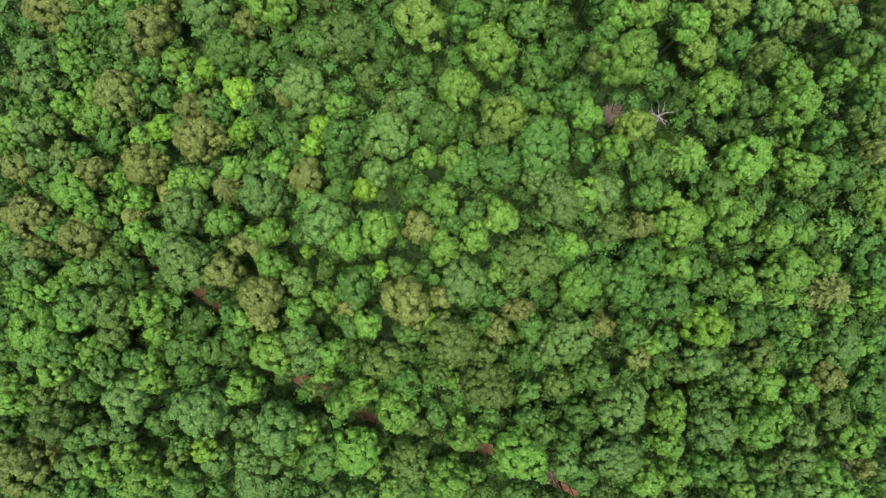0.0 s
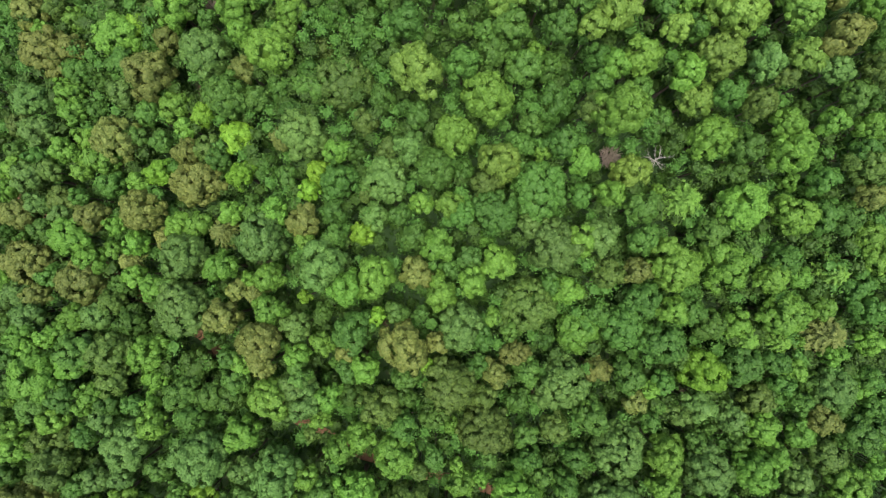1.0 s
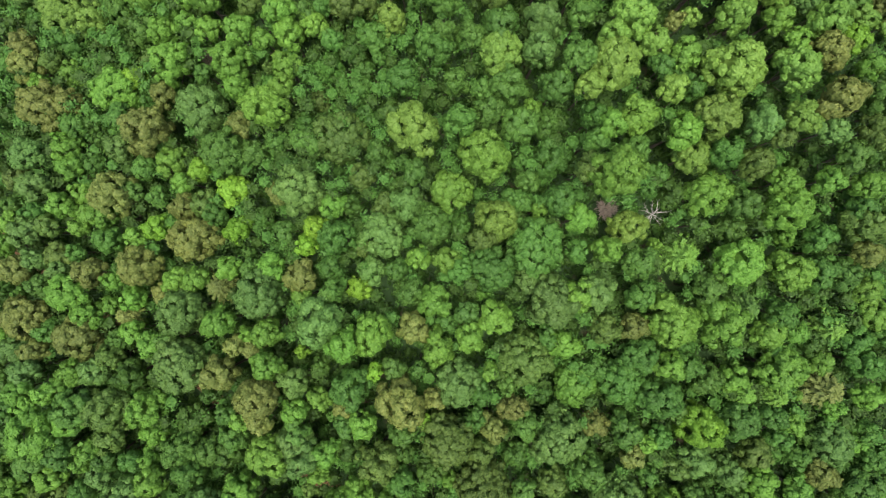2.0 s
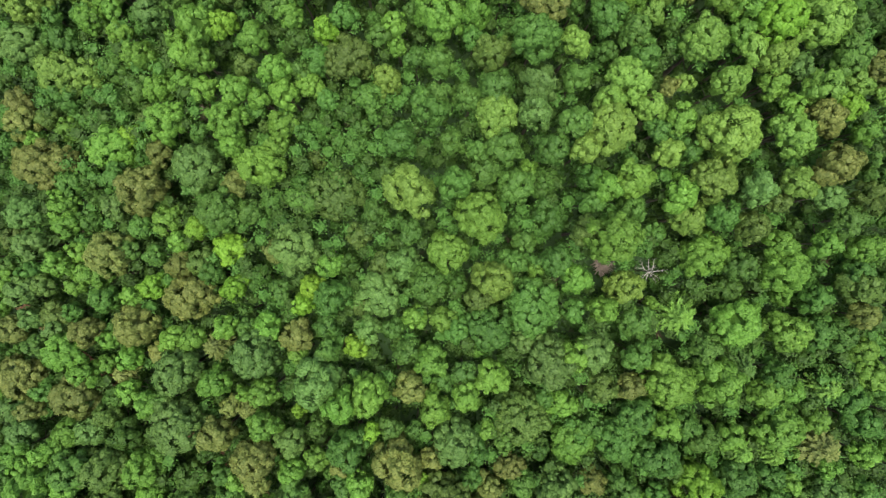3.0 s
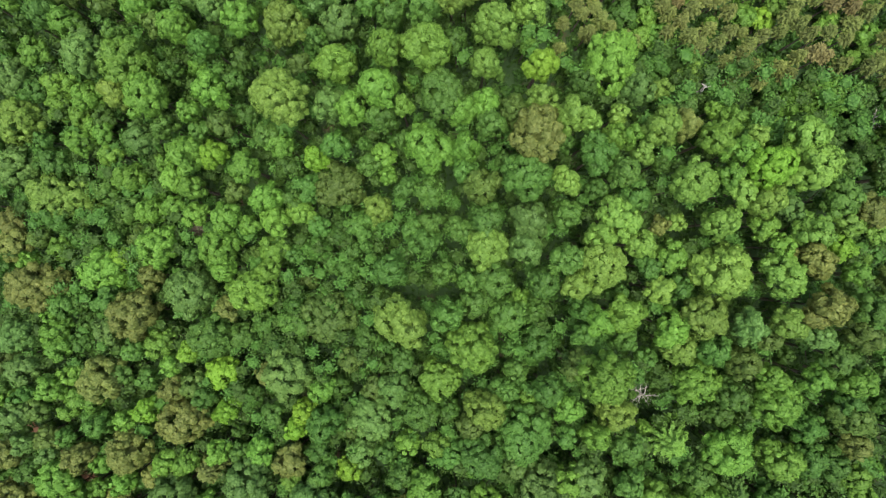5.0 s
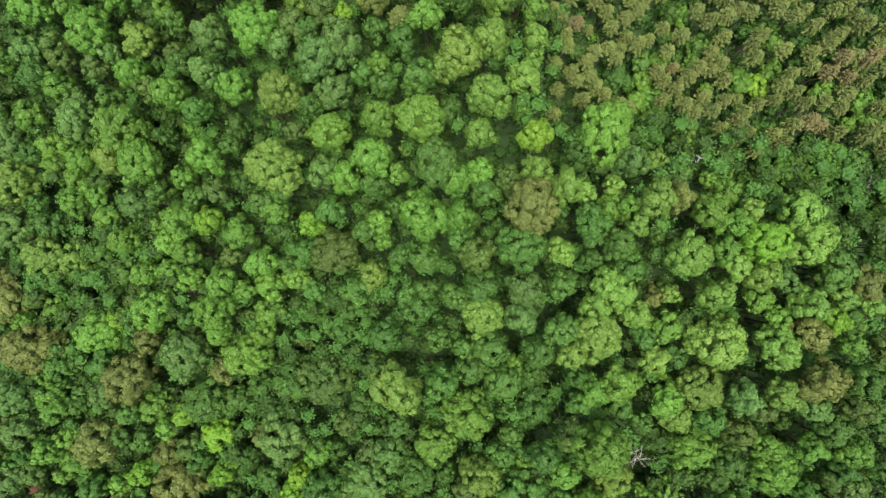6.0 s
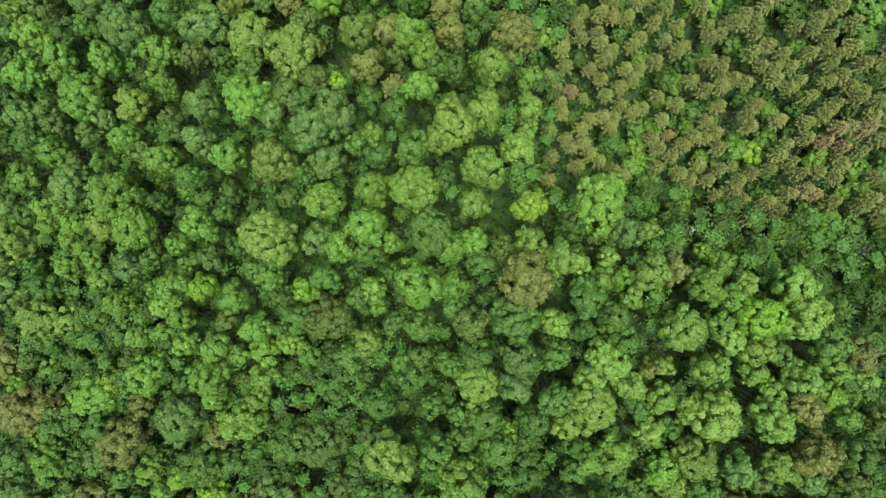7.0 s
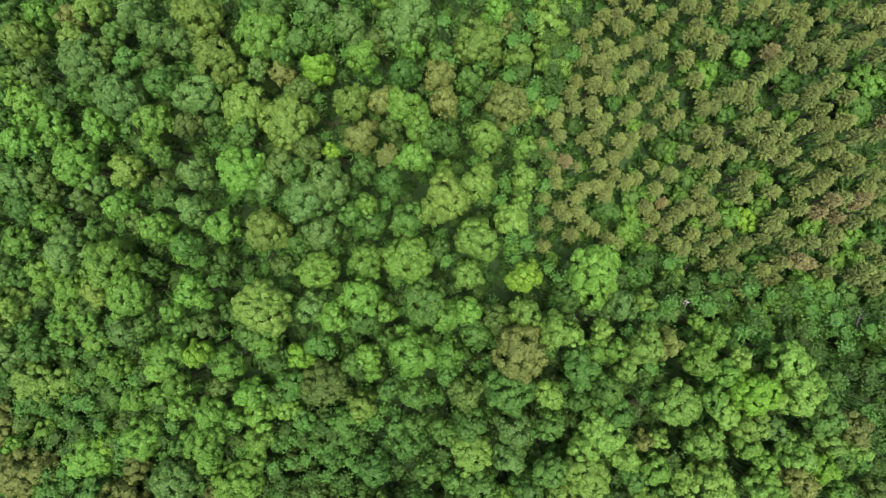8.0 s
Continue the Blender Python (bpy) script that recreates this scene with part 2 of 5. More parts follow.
def stick(a, b, r0, r1, sides=5):
    """A tapered stick from a to b."""
    a, b = np.array(a, float), np.array(b, float)
    d = (b - a) / max(np.linalg.norm(b - a), 1e-6)
    s = np.cross(d, (0.3, 0.9, 0.1) if abs(d[2]) > 0.8 else (0, 0, 1.0))
    s /= np.linalg.norm(s)
    u = np.cross(d, s)
    ring = [(math.cos(6.2832 * i / sides), math.sin(6.2832 * i / sides)) for i in range(sides)]
    v = [a + (s * x + u * y) * r0 for x, y in ring] + [b + (s * x + u * y) * r1 for x, y in ring]
    f = [(i, (i + 1) % sides, sides + (i + 1) % sides, sides + i) for i in range(sides)] + [tuple(range(2 * sides - 1, sides - 1, -1))]
    return np.array(v), f


def trunk_mesh(name, seed, top, girth, limbs, reach):
    """A tapered, slightly crooked trunk with limbs that rise into the crown. Origin at its foot."""
    rng = random.Random(seed)
    sides, rings, verts = 6, 5, []
    for i in range(rings):
        f = i / (rings - 1)
        cx, cy = (rng.uniform(-0.15, 0.15) * f for _ in range(2))
        r = girth * (1.35 if i == 0 else 1 - 0.7 * f)
        verts += [(cx + r * math.cos(6.2832 * k / sides), cy + r * math.sin(6.2832 * k / sides), -0.35 + (top + 0.35) * f) for k in range(sides)]
    faces = [(j * sides + k, j * sides + (k + 1) % sides, (j + 1) * sides + (k + 1) % sides, (j + 1) * sides + k) for j in range(rings - 1) for k in range(sides)]
    pieces = [(np.array(verts), faces)]
    for i in range(limbs):
        a = 6.28 * i / limbs + rng.uniform(-0.4, 0.4)
        z = top * rng.uniform(0.5, 0.85)
        out = reach * rng.uniform(0.55, 0.85)
        end = np.array([out * math.cos(a), out * math.sin(a), z + out * 0.75])
        pieces.append(stick((0, 0, z), end, girth * 0.4, girth * 0.1, 4))
    v, f = gather(pieces)
    return mesh_from(name, v, f, BARK, True)


def bough_crown(seed, radius, tall, layers, arms, steps, leaf, sweep, core_share):
    """A conifer crown: whorls of boughs, each a row of sprays that point outward; sweep bends the tips up. Origin at the middle of the crown."""
    rng = np.random.default_rng(seed)
    at, run, face = [], [], []
    for k in range(layers):
        f = (k + 0.6) / layers
        reach = radius * (0.12 + 0.88 * f ** 0.8)
        z = tall * (0.5 - 0.86 * f)
        turn = rng.uniform(0, 6.28)
        n = arms if k > 1 else max(4, arms - 3)
        for i in range(n):
            a = turn + 6.2832 * (i + rng.uniform(-0.25, 0.25)) / n
            far = reach * rng.uniform(0.74, 1.12)
            out, side = np.array([math.cos(a), math.sin(a), 0.0]), np.array([-math.sin(a), math.cos(a), 0.0])
            count = max(2, int(steps * (0.35 + 0.65 * f) + 0.5))
            for s in np.linspace(0.3, 1.0, count):
                p = out * far * s + (0, 0, z + tall * 0.07 + sweep * far * s * s + rng.normal(scale=0.05))
                spread = 0.5 * leaf * (1.15 - s)
                for turned in (-0.75, 0.0, 0.75):
                    d = out * math.cos(turned) + side * math.sin(turned) + (0, 0, 1.2 * sweep * s)
                    at.append(p + side * turned * spread * 1.6)
                    run.append(d)
                    face.append(np.array([0, 0, 1.0]) + out * 0.25 + side * turned * 0.4)
    at, run = np.array(at), unit_rows(np.array(run))
    face = unit_rows(np.array(face) + rng.normal(scale=0.28, size=at.shape))
    core = ball(np.array([0, 0, -tall * 0.16]), radius * core_share, tall / radius * 0.5, rng)
    return gather([core, cards(rng, at, face, leaf * 1.5, leaf * 0.78, run)])


def feather_crown(seed, radius, tall, arms):
    """A broad conifer: layered drooping boughs with a star-shaped, fringed edge."""
    return bough_crown(seed, radius, tall, 8, arms + 2, 3 + int(radius * 2.4), 0.34, -0.1, 0.42)


def pine_crown(seed, radius, tall):
    """A young plantation pine: a soft plume of upswept needle brushes."""
    return bough_crown(seed, radius, tall, 8, 8, 4, 0.30, 0.34, 0.46)


def bush_pieces(rng, x, y, z, radius, leaf, count):
    """A low bush of loose leaves round a dark inside."""
    c = np.array([x, y, z + radius * 0.55])
    d = unit_rows(rng.normal(size=(count, 3)) + (0, 0, 0.5))
    at = c + d * radius * (0.8 + 0.22 * np.sin(d[:, :1] * 5 + x) * np.cos(d[:, 1:2] * 5 + y)) * rng.uniform(0.72, 1.1, (count, 1)) * (1, 1, 0.85)
    facing = unit_rows(d * 0.6 + (0, 0, 0.5) + rng.normal(scale=0.45, size=(count, 3)))
    return cards(rng, at, facing, leaf, leaf * 0.7)


def crown_mesh(name, data):
    return mesh_from(name, data[0], data[1], LEAF["MID"])


def shelf(meshes):
    """Crowns of one size: how far their leaves reach from the middle, and the meshes to choose from."""
    reach = 0.0
    for me in meshes:
        co = np.array([v.co[:2] for v in me.vertices])
        reach += np.percentile(np.hypot(co[:, 0], co[:, 1]), 96) / len(meshes)
    return reach, meshes


# crowns by size
SIZES = [
    shelf([crown_mesh("crown", broad_crown(10 + i, 1.35, 5 + i, 30, 0.44, 38, 0.25, 1.3)) for i in range(5)]),
    shelf([crown_mesh("crown", broad_crown(20 + i, 1.9, 6 + i, 50, 0.49, 42, 0.26, 1.2 + 0.05 * i)) for i in range(6)]),
    shelf([crown_mesh("crown", broad_crown(30 + i, 2.7, 8 + i, 84, 0.56, 46, 0.27, 1.1 + 0.05 * i, 0.16 + 0.08 * (i % 3))) for i in range(8)]),
    shelf([crown_mesh("crown", broad_crown(40 + i, 3.8, 10 + 2 * i, 140, 0.62, 50, 0.28, 1.0 + 0.05 * i, 0.16 + 0.08 * (i % 3))) for i in range(6)]),
]
FEATHERS = [shelf([crown_mesh("crown", feather_crown(60 + i + int(10 * r), r, r * 1.9, 7 + i)) for i in range(3)]) for r in (1.6, 2.6)]
PINES = [shelf([crown_mesh("crown", pine_crown(80 + i, 1.1, 2.7 + 0.2 * i)) for i in range(6)])]
TRUNKS = [trunk_mesh("trunk", 5 + i, 10.0, 0.13 + 0.05 * i, (0, 0, 4, 5)[i], 1.6 + 0.5 * i) for i in range(4)]
WORDS = {"MID": "mid-green", "LIGHT": "light green", "VIVID": "vivid yellow-green", "DEEP": "deep green", "GREY": "grey-green", "OLIVE": "olive-green", "BROWN": "brown-tinged", "PALE": "pale yellowish green", "STRAW": "yellowish olive", "PINE": "olive-brown", "RUST": "rusty brown"}
pick = random.Random(11)
STOOD = []


def plant(name, shelf, x, y, tall, wide, tint, label, category, group, flat=1.0, sunk=0.55):
    """One tree: an empty at its foot with a trunk and a crown; wide is the crown's width and tall the tree's height."""
    radius, meshes = min(shelf, key=lambda s: abs(math.log(s[0] * 2 / wide)))
    k = wide / (2 * radius)
    root = tagged(new(name), label, category, group)
    root.empty_display_size = 0.3
    root.matrix_basis = pose(x, y, height_of(x, y), pick.uniform(-0.8, 0.8), pick.uniform(-0.8, 0.8), pick.uniform(0, 360))
    up = tall - wide * sunk
    girth = max(0, min(3, int(wide / 1.8)))
    stem = linked("trunk", TRUNKS[girth], None, root)
    stem.scale = (0.8 + 0.05 * wide, 0.8 + 0.05 * wide, max(0.25, up / 10.5))
    crown = linked("crown", pick.choice(meshes), None, root)
    crown.location, crown.scale = (0, 0, up), (k * pick.uniform(0.93, 1.07), k * pick.uniform(0.93, 1.07), k * flat)
    crown.material_slots[0].link = "OBJECT"
    crown.material_slots[0].material = LEAF[tint]
    STOOD.append((x, y, wide))
    return root


def tree(x, y, tall, wide, tint):
    kind, size = ("canopy_tree", "large") if wide > 5.1 else ("young_tree", "slender") if wide < 3.85 else ("broadleaf_tree", "middling")
    plant(kind, SIZES, x, y, tall, wide, tint, f"{size} broadleaf tree with a rounded {WORDS[tint]} crown", "tree", f"{WORDS[tint]} broadleaf trees", pick.uniform(0.95, 1.28))


def conifer(x, y, tall, wide, tint):
    plant("conifer_tree", FEATHERS, x, y, tall, wide, tint, f"conifer with feathery drooping {WORDS[tint]} sprays", "tree", "feathery conifers", pick.uniform(0.9, 1.15), 0.6)


def pine(x, y, tall, wide, tint="PINE"):
    plant("pine_tree", PINES, x, y, tall, wide, tint, f"young plantation pine with {WORDS[tint]} needles", "tree", "plantation pines", pick.uniform(0.9, 1.2), 0.78)


def shrub(x, y, tall, wide, tint):
    plant("shrub", SIZES, x, y, tall, wide, tint, f"{WORDS[tint]} leafy shrub among the pines", "shrub", "shrubs among the pines", 0.8)


BARE = None


def bare_shrub(x, y, tall, wide):
    """A leafless bush of dry twigs."""
    global BARE
    if BARE is None:
        rng, pieces = random.Random(3), []
        for i in range(64):
            a, lean = rng.uniform(0, 6.28), rng.uniform(0.15, 1.0)
            mid = np.array([math.cos(a) * lean * 0.6, math.sin(a) * lean * 0.6, rng.uniform(0.9, 1.5)])
            pieces.append(stick((0, 0, 0), mid, 0.05, 0.035, 4))
            for j in range(4):
                b = a + rng.uniform(-0.9, 0.9)
                end = mid + np.array([math.cos(b) * 0.6, math.sin(b) * 0.6, rng.uniform(0.1, 0.7)])
                pieces.append(stick(mid, end, 0.03, 0.012, 3))
        BARE = mesh_from("bare_shrub", *gather(pieces), TWIGS)
    ob = linked("bare_shrub", BARE, None)
    tagged(ob, "leafless bush of dry pinkish-brown twigs", "shrub", "bare shrubs")
    k = wide / 2.2
    ob.matrix_basis = Matrix.LocRotScale((x, y, height_of(x, y) - 0.05), Euler((0, 0, pick.uniform(0, 6))), (k, k, tall / 2.0))
    STOOD.append((x, y, wide * 0.6))


def dead_tree(x, y, tall, wide, seed, label):
    """A bleached dead tree that has kept its trunk and bare limbs."""
    rng = random.Random(seed)
    root = tagged(new("dead_tree"), label, "dead tree", "dead trees")
    root.location = (x, y, height_of(x, y))
    linked("trunk", mesh_from("trunk", *gather([stick((0, 0, -0.3), (0.1, 0.05, tall * 0.7), 0.13, 0.08, 7), stick((0.1, 0.05, tall * 0.7), (0.0, 0.2, tall), 0.08, 0.03, 6)]), DEADWOOD, True), None, root)
    for i in range(11):
        a = i * 0.571 + rng.uniform(-0.2, 0.2)
        z = tall * rng.uniform(0.55, 0.95)
        p, pieces, r = np.array([0.08, 0.05, z]), [], 0.062
        for j in range(3):
            q = p + np.array([math.cos(a), math.sin(a), rng.uniform(0.0, 0.5)]) * wide * 0.17
            pieces.append(stick(p, q, r, r * 0.65, 5))
            for s in (-1, 1):
                b = a + s * rng.uniform(0.5, 1.0)
                pieces.append(stick(q, q + np.array([math.cos(b), math.sin(b), rng.uniform(0, 0.5)]) * wide * 0.12, r * 0.45, 0.012, 4))
            p, r, a = q, r * 0.65, a + rng.uniform(-0.35, 0.35)
        linked("limb", mesh_from("limb", *gather(pieces), DEADWOOD, True), None, root)
    STOOD.append((x, y, 1.5))


# ---- the forest, tree by tree: place, height, crown width, leaf ----
tree(5.0, -32.5, 11.5, 4.2, "DEEP")
tree(20.9, -32.2, 11.2, 3.4, "DEEP")
tree(-10.7, -32.1, 12.2, 3.5, "MID")
tree(-4.6, -32.1, 12.2, 3.5, "MID")
tree(9.7, -32.1, 12.6, 3.8, "MID")
tree(-14.4, -32.0, 12.3, 3.7, "GREY")
tree(-52.1, -31.9, 12.4, 4.1, "OLIVE")
tree(52.8, -31.8, 13.8, 4.1, "LIGHT")
tree(-7.0, -31.6, 12.2, 3.5, "LIGHT")
tree(43.3, -31.5, 13.9, 4.6, "MID")
tree(38.9, -31.4, 13.4, 4.2, "LIGHT")
tree(-29.0, -31.2, 12.4, 2.6, "MID")
tree(-47.6, -31.1, 12.1, 3.3, "MID")
tree(48.4, -31.1, 13.9, 4.3, "GREY")
tree(-41.2, -31.1, 12.4, 3.3, "LIGHT")
tree(26.9, -30.6, 13.0, 4.5, "LIGHT")
tree(-44.3, -30.4, 11.9, 2.5, "LIGHT")
tree(57.3, -30.2, 13.5, 3.7, "MID")
tree(-23.7, -30.0, 14.6, 7.1, "GREY")
tree(4.2, -29.9, 11.8, 2.6, "MID")
tree(0.8, -29.9, 13.8, 5.9, "LIGHT")
tree(-33.2, -29.9, 13.8, 4.5, "MID")
tree(18.4, -29.8, 13.1, 4.8, "MID")
tree(-9.2, -29.7, 11.0, 3.3, "LIGHT")
tree(30.6, -29.7, 13.2, 4.8, "LIGHT")
tree(-37.9, -29.1, 14.3, 5.7, "LIGHT")
tree(34.3, -28.9, 12.9, 4.3, "MID")
tree(42.0, -28.8, 12.9, 3.4, "MID")
tree(50.1, -28.8, 13.4, 4.2, "LIGHT")
tree(55.2, -28.4, 13.2, 3.7, "BROWN")
tree(16.1, -28.3, 12.9, 4.6, "GREY")
tree(-45.2, -28.3, 12.7, 3.7, "LIGHT")
tree(43.9, -28.1, 12.4, 2.6, "OLIVE")
tree(37.5, -28.1, 13.0, 4.1, "MID")
tree(-48.2, -28.1, 13.0, 4.3, "GREY")
tree(-54.9, -28.0, 14.3, 8.3, "BROWN")
tree(60.5, -28.0, 12.3, 3.5, "DEEP")
tree(-4.4, -27.7, 13.8, 6.2, "OLIVE")
tree(46.6, -27.6, 13.5, 4.4, "GREY")
tree(22.9, -27.6, 13.9, 7.3, "GREY")
tree(-20.0, -27.4, 11.8, 2.5, "LIGHT")
tree(-29.4, -27.4, 13.9, 4.0, "GREY")
tree(-15.7, -27.4, 13.5, 6.1, "MID")
tree(-34.5, -27.0, 13.3, 3.2, "OLIVE")
tree(9.9, -26.6, 13.9, 6.8, "LIGHT")
tree(-25.2, -26.6, 13.7, 4.4, "GREY")
tree(-11.1, -26.6, 13.6, 6.4, "LIGHT")
tree(-41.8, -26.1, 13.1, 3.7, "LIGHT")
tree(-30.4, -25.7, 14.1, 3.7, "VIVID")
tree(29.6, -25.5, 12.4, 4.6, "LIGHT")
tree(-33.8, -25.5, 13.2, 2.6, "MID")
tree(16.5, -25.3, 12.3, 4.3, "MID")
tree(2.7, -25.1, 12.1, 4.0, "LIGHT")
tree(-47.9, -25.0, 12.7, 3.4, "MID")
tree(53.5, -24.7, 13.7, 5.5, "LIGHT")
tree(5.3, -24.6, 11.4, 2.7, "LIGHT")
tree(-17.8, -24.5, 12.0, 3.8, "LIGHT")
tree(47.1, -24.4, 12.8, 4.1, "GREY")
tree(-57.4, -24.3, 11.3, 4.1, "DEEP")
tree(13.2, -24.2, 11.8, 3.5, "MID")
tree(-44.6, -23.7, 13.6, 4.2, "GREY")
tree(-2.9, -23.6, 11.6, 2.8, "OLIVE")
tree(-41.7, -23.4, 13.4, 3.6, "GREY")
tree(-21.6, -23.3, 14.4, 6.8, "GREY")
tree(35.5, -23.3, 13.8, 6.8, "GREY")
tree(57.7, -23.1, 12.1, 3.3, "LIGHT")
tree(40.9, -22.9, 14.0, 5.9, "LIGHT")
tree(1.9, -22.8, 11.1, 2.3, "LIGHT")
tree(-36.4, -22.2, 13.9, 4.2, "MID")
tree(-25.7, -22.1, 14.0, 3.7, "GREY")
tree(-50.1, -22.1, 14.3, 5.9, "OLIVE")
tree(11.7, -22.0, 11.7, 3.8, "MID")
tree(6.5, -22.0, 11.0, 2.5, "MID")
tree(-0.7, -21.7, 11.6, 3.0, "MID")
tree(18.0, -21.6, 11.9, 4.3, "MID")
tree(44.6, -21.3, 12.2, 3.4, "LIGHT")
tree(51.0, -21.3, 12.6, 4.8, "OLIVE")
tree(30.0, -21.2, 12.5, 5.5, "LIGHT")
tree(-5.9, -21.0, 13.5, 6.1, "LIGHT")
tree(23.6, -20.8, 13.4, 7.6, "GREY")
tree(-30.7, -20.7, 16.7, 7.3, "GREY")
tree(-13.4, -20.6, 11.9, 4.3, "LIGHT")
tree(-55.9, -20.2, 13.2, 4.1, "LIGHT")
tree(39.7, -19.9, 11.1, 2.9, "MID")
tree(34.1, -19.8, 11.4, 3.5, "MID")
tree(-40.5, -19.1, 15.4, 6.2, "GREY")
tree(-49.0, -18.7, 12.8, 3.1, "OLIVE")
tree(47.4, -18.7, 11.8, 4.0, "LIGHT")
tree(-51.8, -18.7, 13.4, 4.1, "OLIVE")
tree(11.3, -18.7, 11.4, 3.6, "MID")
tree(-17.2, -18.7, 11.1, 2.5, "OLIVE")
tree(-10.8, -18.6, 12.2, 4.5, "LIGHT")
tree(55.5, -18.5, 12.8, 6.1, "MID")
tree(-46.3, -18.3, 13.1, 3.4, "MID")
tree(-25.6, -18.1, 14.5, 5.0, "LIGHT")
tree(5.7, -18.0, 13.2, 7.6, "OLIVE")
tree(42.3, -17.7, 12.6, 4.7, "LIGHT")
tree(-55.8, -17.6, 13.3, 3.7, "LIGHT")
tree(15.1, -17.6, 11.6, 4.3, "OLIVE")
tree(27.8, -17.2, 11.0, 3.2, "MID")
tree(-5.0, -17.0, 12.6, 4.4, "MID")
tree(-37.6, -17.0, 13.5, 4.2, "LIGHT")
tree(51.0, -16.9, 11.5, 4.5, "BROWN")
tree(-58.9, -16.9, 12.0, 4.1, "DEEP")
tree(-16.0, -16.8, 11.5, 3.1, "LIGHT")
tree(-1.1, -16.7, 10.7, 3.8, "DEEP")
tree(-21.0, -16.5, 11.3, 3.7, "DEEP")
tree(38.4, -16.4, 11.8, 4.3, "GREY")
tree(-50.6, -16.4, 13.7, 4.1, "LIGHT")
tree(31.5, -16.2, 11.1, 3.5, "OLIVE")
tree(-44.5, -16.1, 13.1, 3.6, "GREY")
tree(19.9, -16.0, 12.0, 5.2, "MID")
tree(-32.7, -15.8, 13.4, 4.5, "MID")
tree(57.4, -15.3, 10.7, 3.5, "MID")
tree(34.4, -15.0, 11.9, 4.8, "GREY")
tree(-7.8, -14.7, 13.6, 5.9, "OLIVE")
tree(25.9, -14.7, 11.1, 3.6, "BROWN")
tree(-40.4, -14.6, 12.3, 3.3, "MID")
tree(10.4, -14.6, 9.9, 3.8, "DEEP")
tree(47.6, -14.5, 10.8, 3.5, "MID")
tree(-47.1, -14.5, 12.8, 2.9, "LIGHT")
tree(-43.9, -14.4, 11.8, 4.2, "DEEP")
tree(-38.6, -14.3, 11.8, 3.3, "LIGHT")
tree(-52.8, -14.2, 14.5, 4.5, "MID")
tree(-18.0, -14.1, 13.4, 5.3, "GREY")
tree(41.7, -13.7, 11.9, 4.5, "OLIVE")
tree(-14.8, -13.7, 12.4, 4.1, "LIGHT")
tree(-27.7, -13.6, 11.8, 4.1, "DEEP")
tree(5.7, -13.6, 11.4, 4.1, "OLIVE")
tree(-4.7, -13.5, 11.0, 3.4, "DEEP")
tree(-22.3, -13.5, 14.3, 6.0, "LIGHT")
tree(-11.6, -13.5, 11.2, 4.2, "DEEP")
tree(-34.1, -13.4, 12.4, 5.4, "MID")
tree(-30.4, -13.3, 12.5, 4.1, "MID")
tree(56.1, -13.2, 10.0, 2.7, "LIGHT")
tree(-49.3, -13.1, 14.2, 4.4, "MID")
tree(-45.8, -12.9, 13.0, 3.7, "LIGHT")
tree(52.4, -12.8, 11.9, 6.1, "GREY")
tree(27.4, -12.8, 10.7, 3.2, "LIGHT")
tree(45.1, -12.2, 11.1, 3.7, "MID")
tree(1.2, -12.2, 13.4, 7.2, "OLIVE")
tree(50.0, -12.1, 9.0, 3.4, "DEEP")
tree(-19.1, -12.1, 13.2, 4.6, "GREY")
tree(29.6, -12.0, 10.9, 3.5, "MID")
tree(16.2, -12.0, 12.4, 7.7, "GREY")
tree(-56.8, -11.7, 13.6, 3.2, "MID")
tree(-38.4, -11.4, 10.6, 3.8, "LIGHT")
tree(-43.3, -11.3, 12.6, 4.6, "OLIVE")
tree(56.6, -11.2, 10.3, 3.5, "MID")
tree(25.2, -11.2, 11.5, 5.1, "MID")
tree(-26.8, -11.1, 13.1, 4.1, "MID")
tree(-4.7, -11.0, 12.3, 3.3, "MID")
tree(-18.7, -11.0, 13.4, 4.9, "MID")
tree(7.2, -10.6, 11.1, 4.1, "BROWN")
tree(11.7, -10.5, 10.9, 4.2, "MID")
tree(-52.2, -10.5, 15.9, 6.8, "LIGHT")
tree(20.9, -10.3, 10.1, 4.2, "BROWN")
tree(-12.2, -10.3, 12.0, 3.3, "MID")
tree(34.3, -10.1, 12.4, 6.6, "VIVID")
tree(46.8, -10.0, 10.7, 3.5, "LIGHT")
tree(-33.4, -9.9, 10.2, 4.8, "DEEP")
tree(5.0, -9.7, 11.0, 3.7, "MID")
tree(-9.9, -9.7, 12.7, 4.1, "LIGHT")
tree(39.8, -9.6, 12.0, 5.5, "MID")
tree(-1.8, -9.6, 11.3, 2.1, "VIVID")
tree(-23.4, -9.5, 13.2, 3.7, "BROWN")
tree(44.1, -9.2, 11.3, 4.1, "MID")
tree(-48.7, -9.1, 13.9, 4.0, "LIGHT")
tree(-26.0, -8.8, 13.0, 3.3, "LIGHT")
tree(31.9, -8.5, 10.4, 3.3, "MID")
tree(-28.0, -8.4, 12.5, 3.1, "MID")
tree(52.0, -8.3, 10.2, 3.5, "LIGHT")
tree(-57.5, -8.1, 12.5, 3.7, "DEEP")
tree(-18.8, -8.1, 12.7, 4.1, "LIGHT")
tree(9.8, -8.0, 11.1, 4.3, "BROWN")
tree(-39.0, -7.9, 11.8, 5.6, "LIGHT")
tree(-44.0, -7.8, 13.5, 6.5, "OLIVE")
tree(-47.5, -7.7, 14.3, 5.7, "MID")
tree(-12.2, -7.3, 12.1, 3.7, "BROWN")
tree(-54.4, -7.1, 13.4, 2.9, "LIGHT")
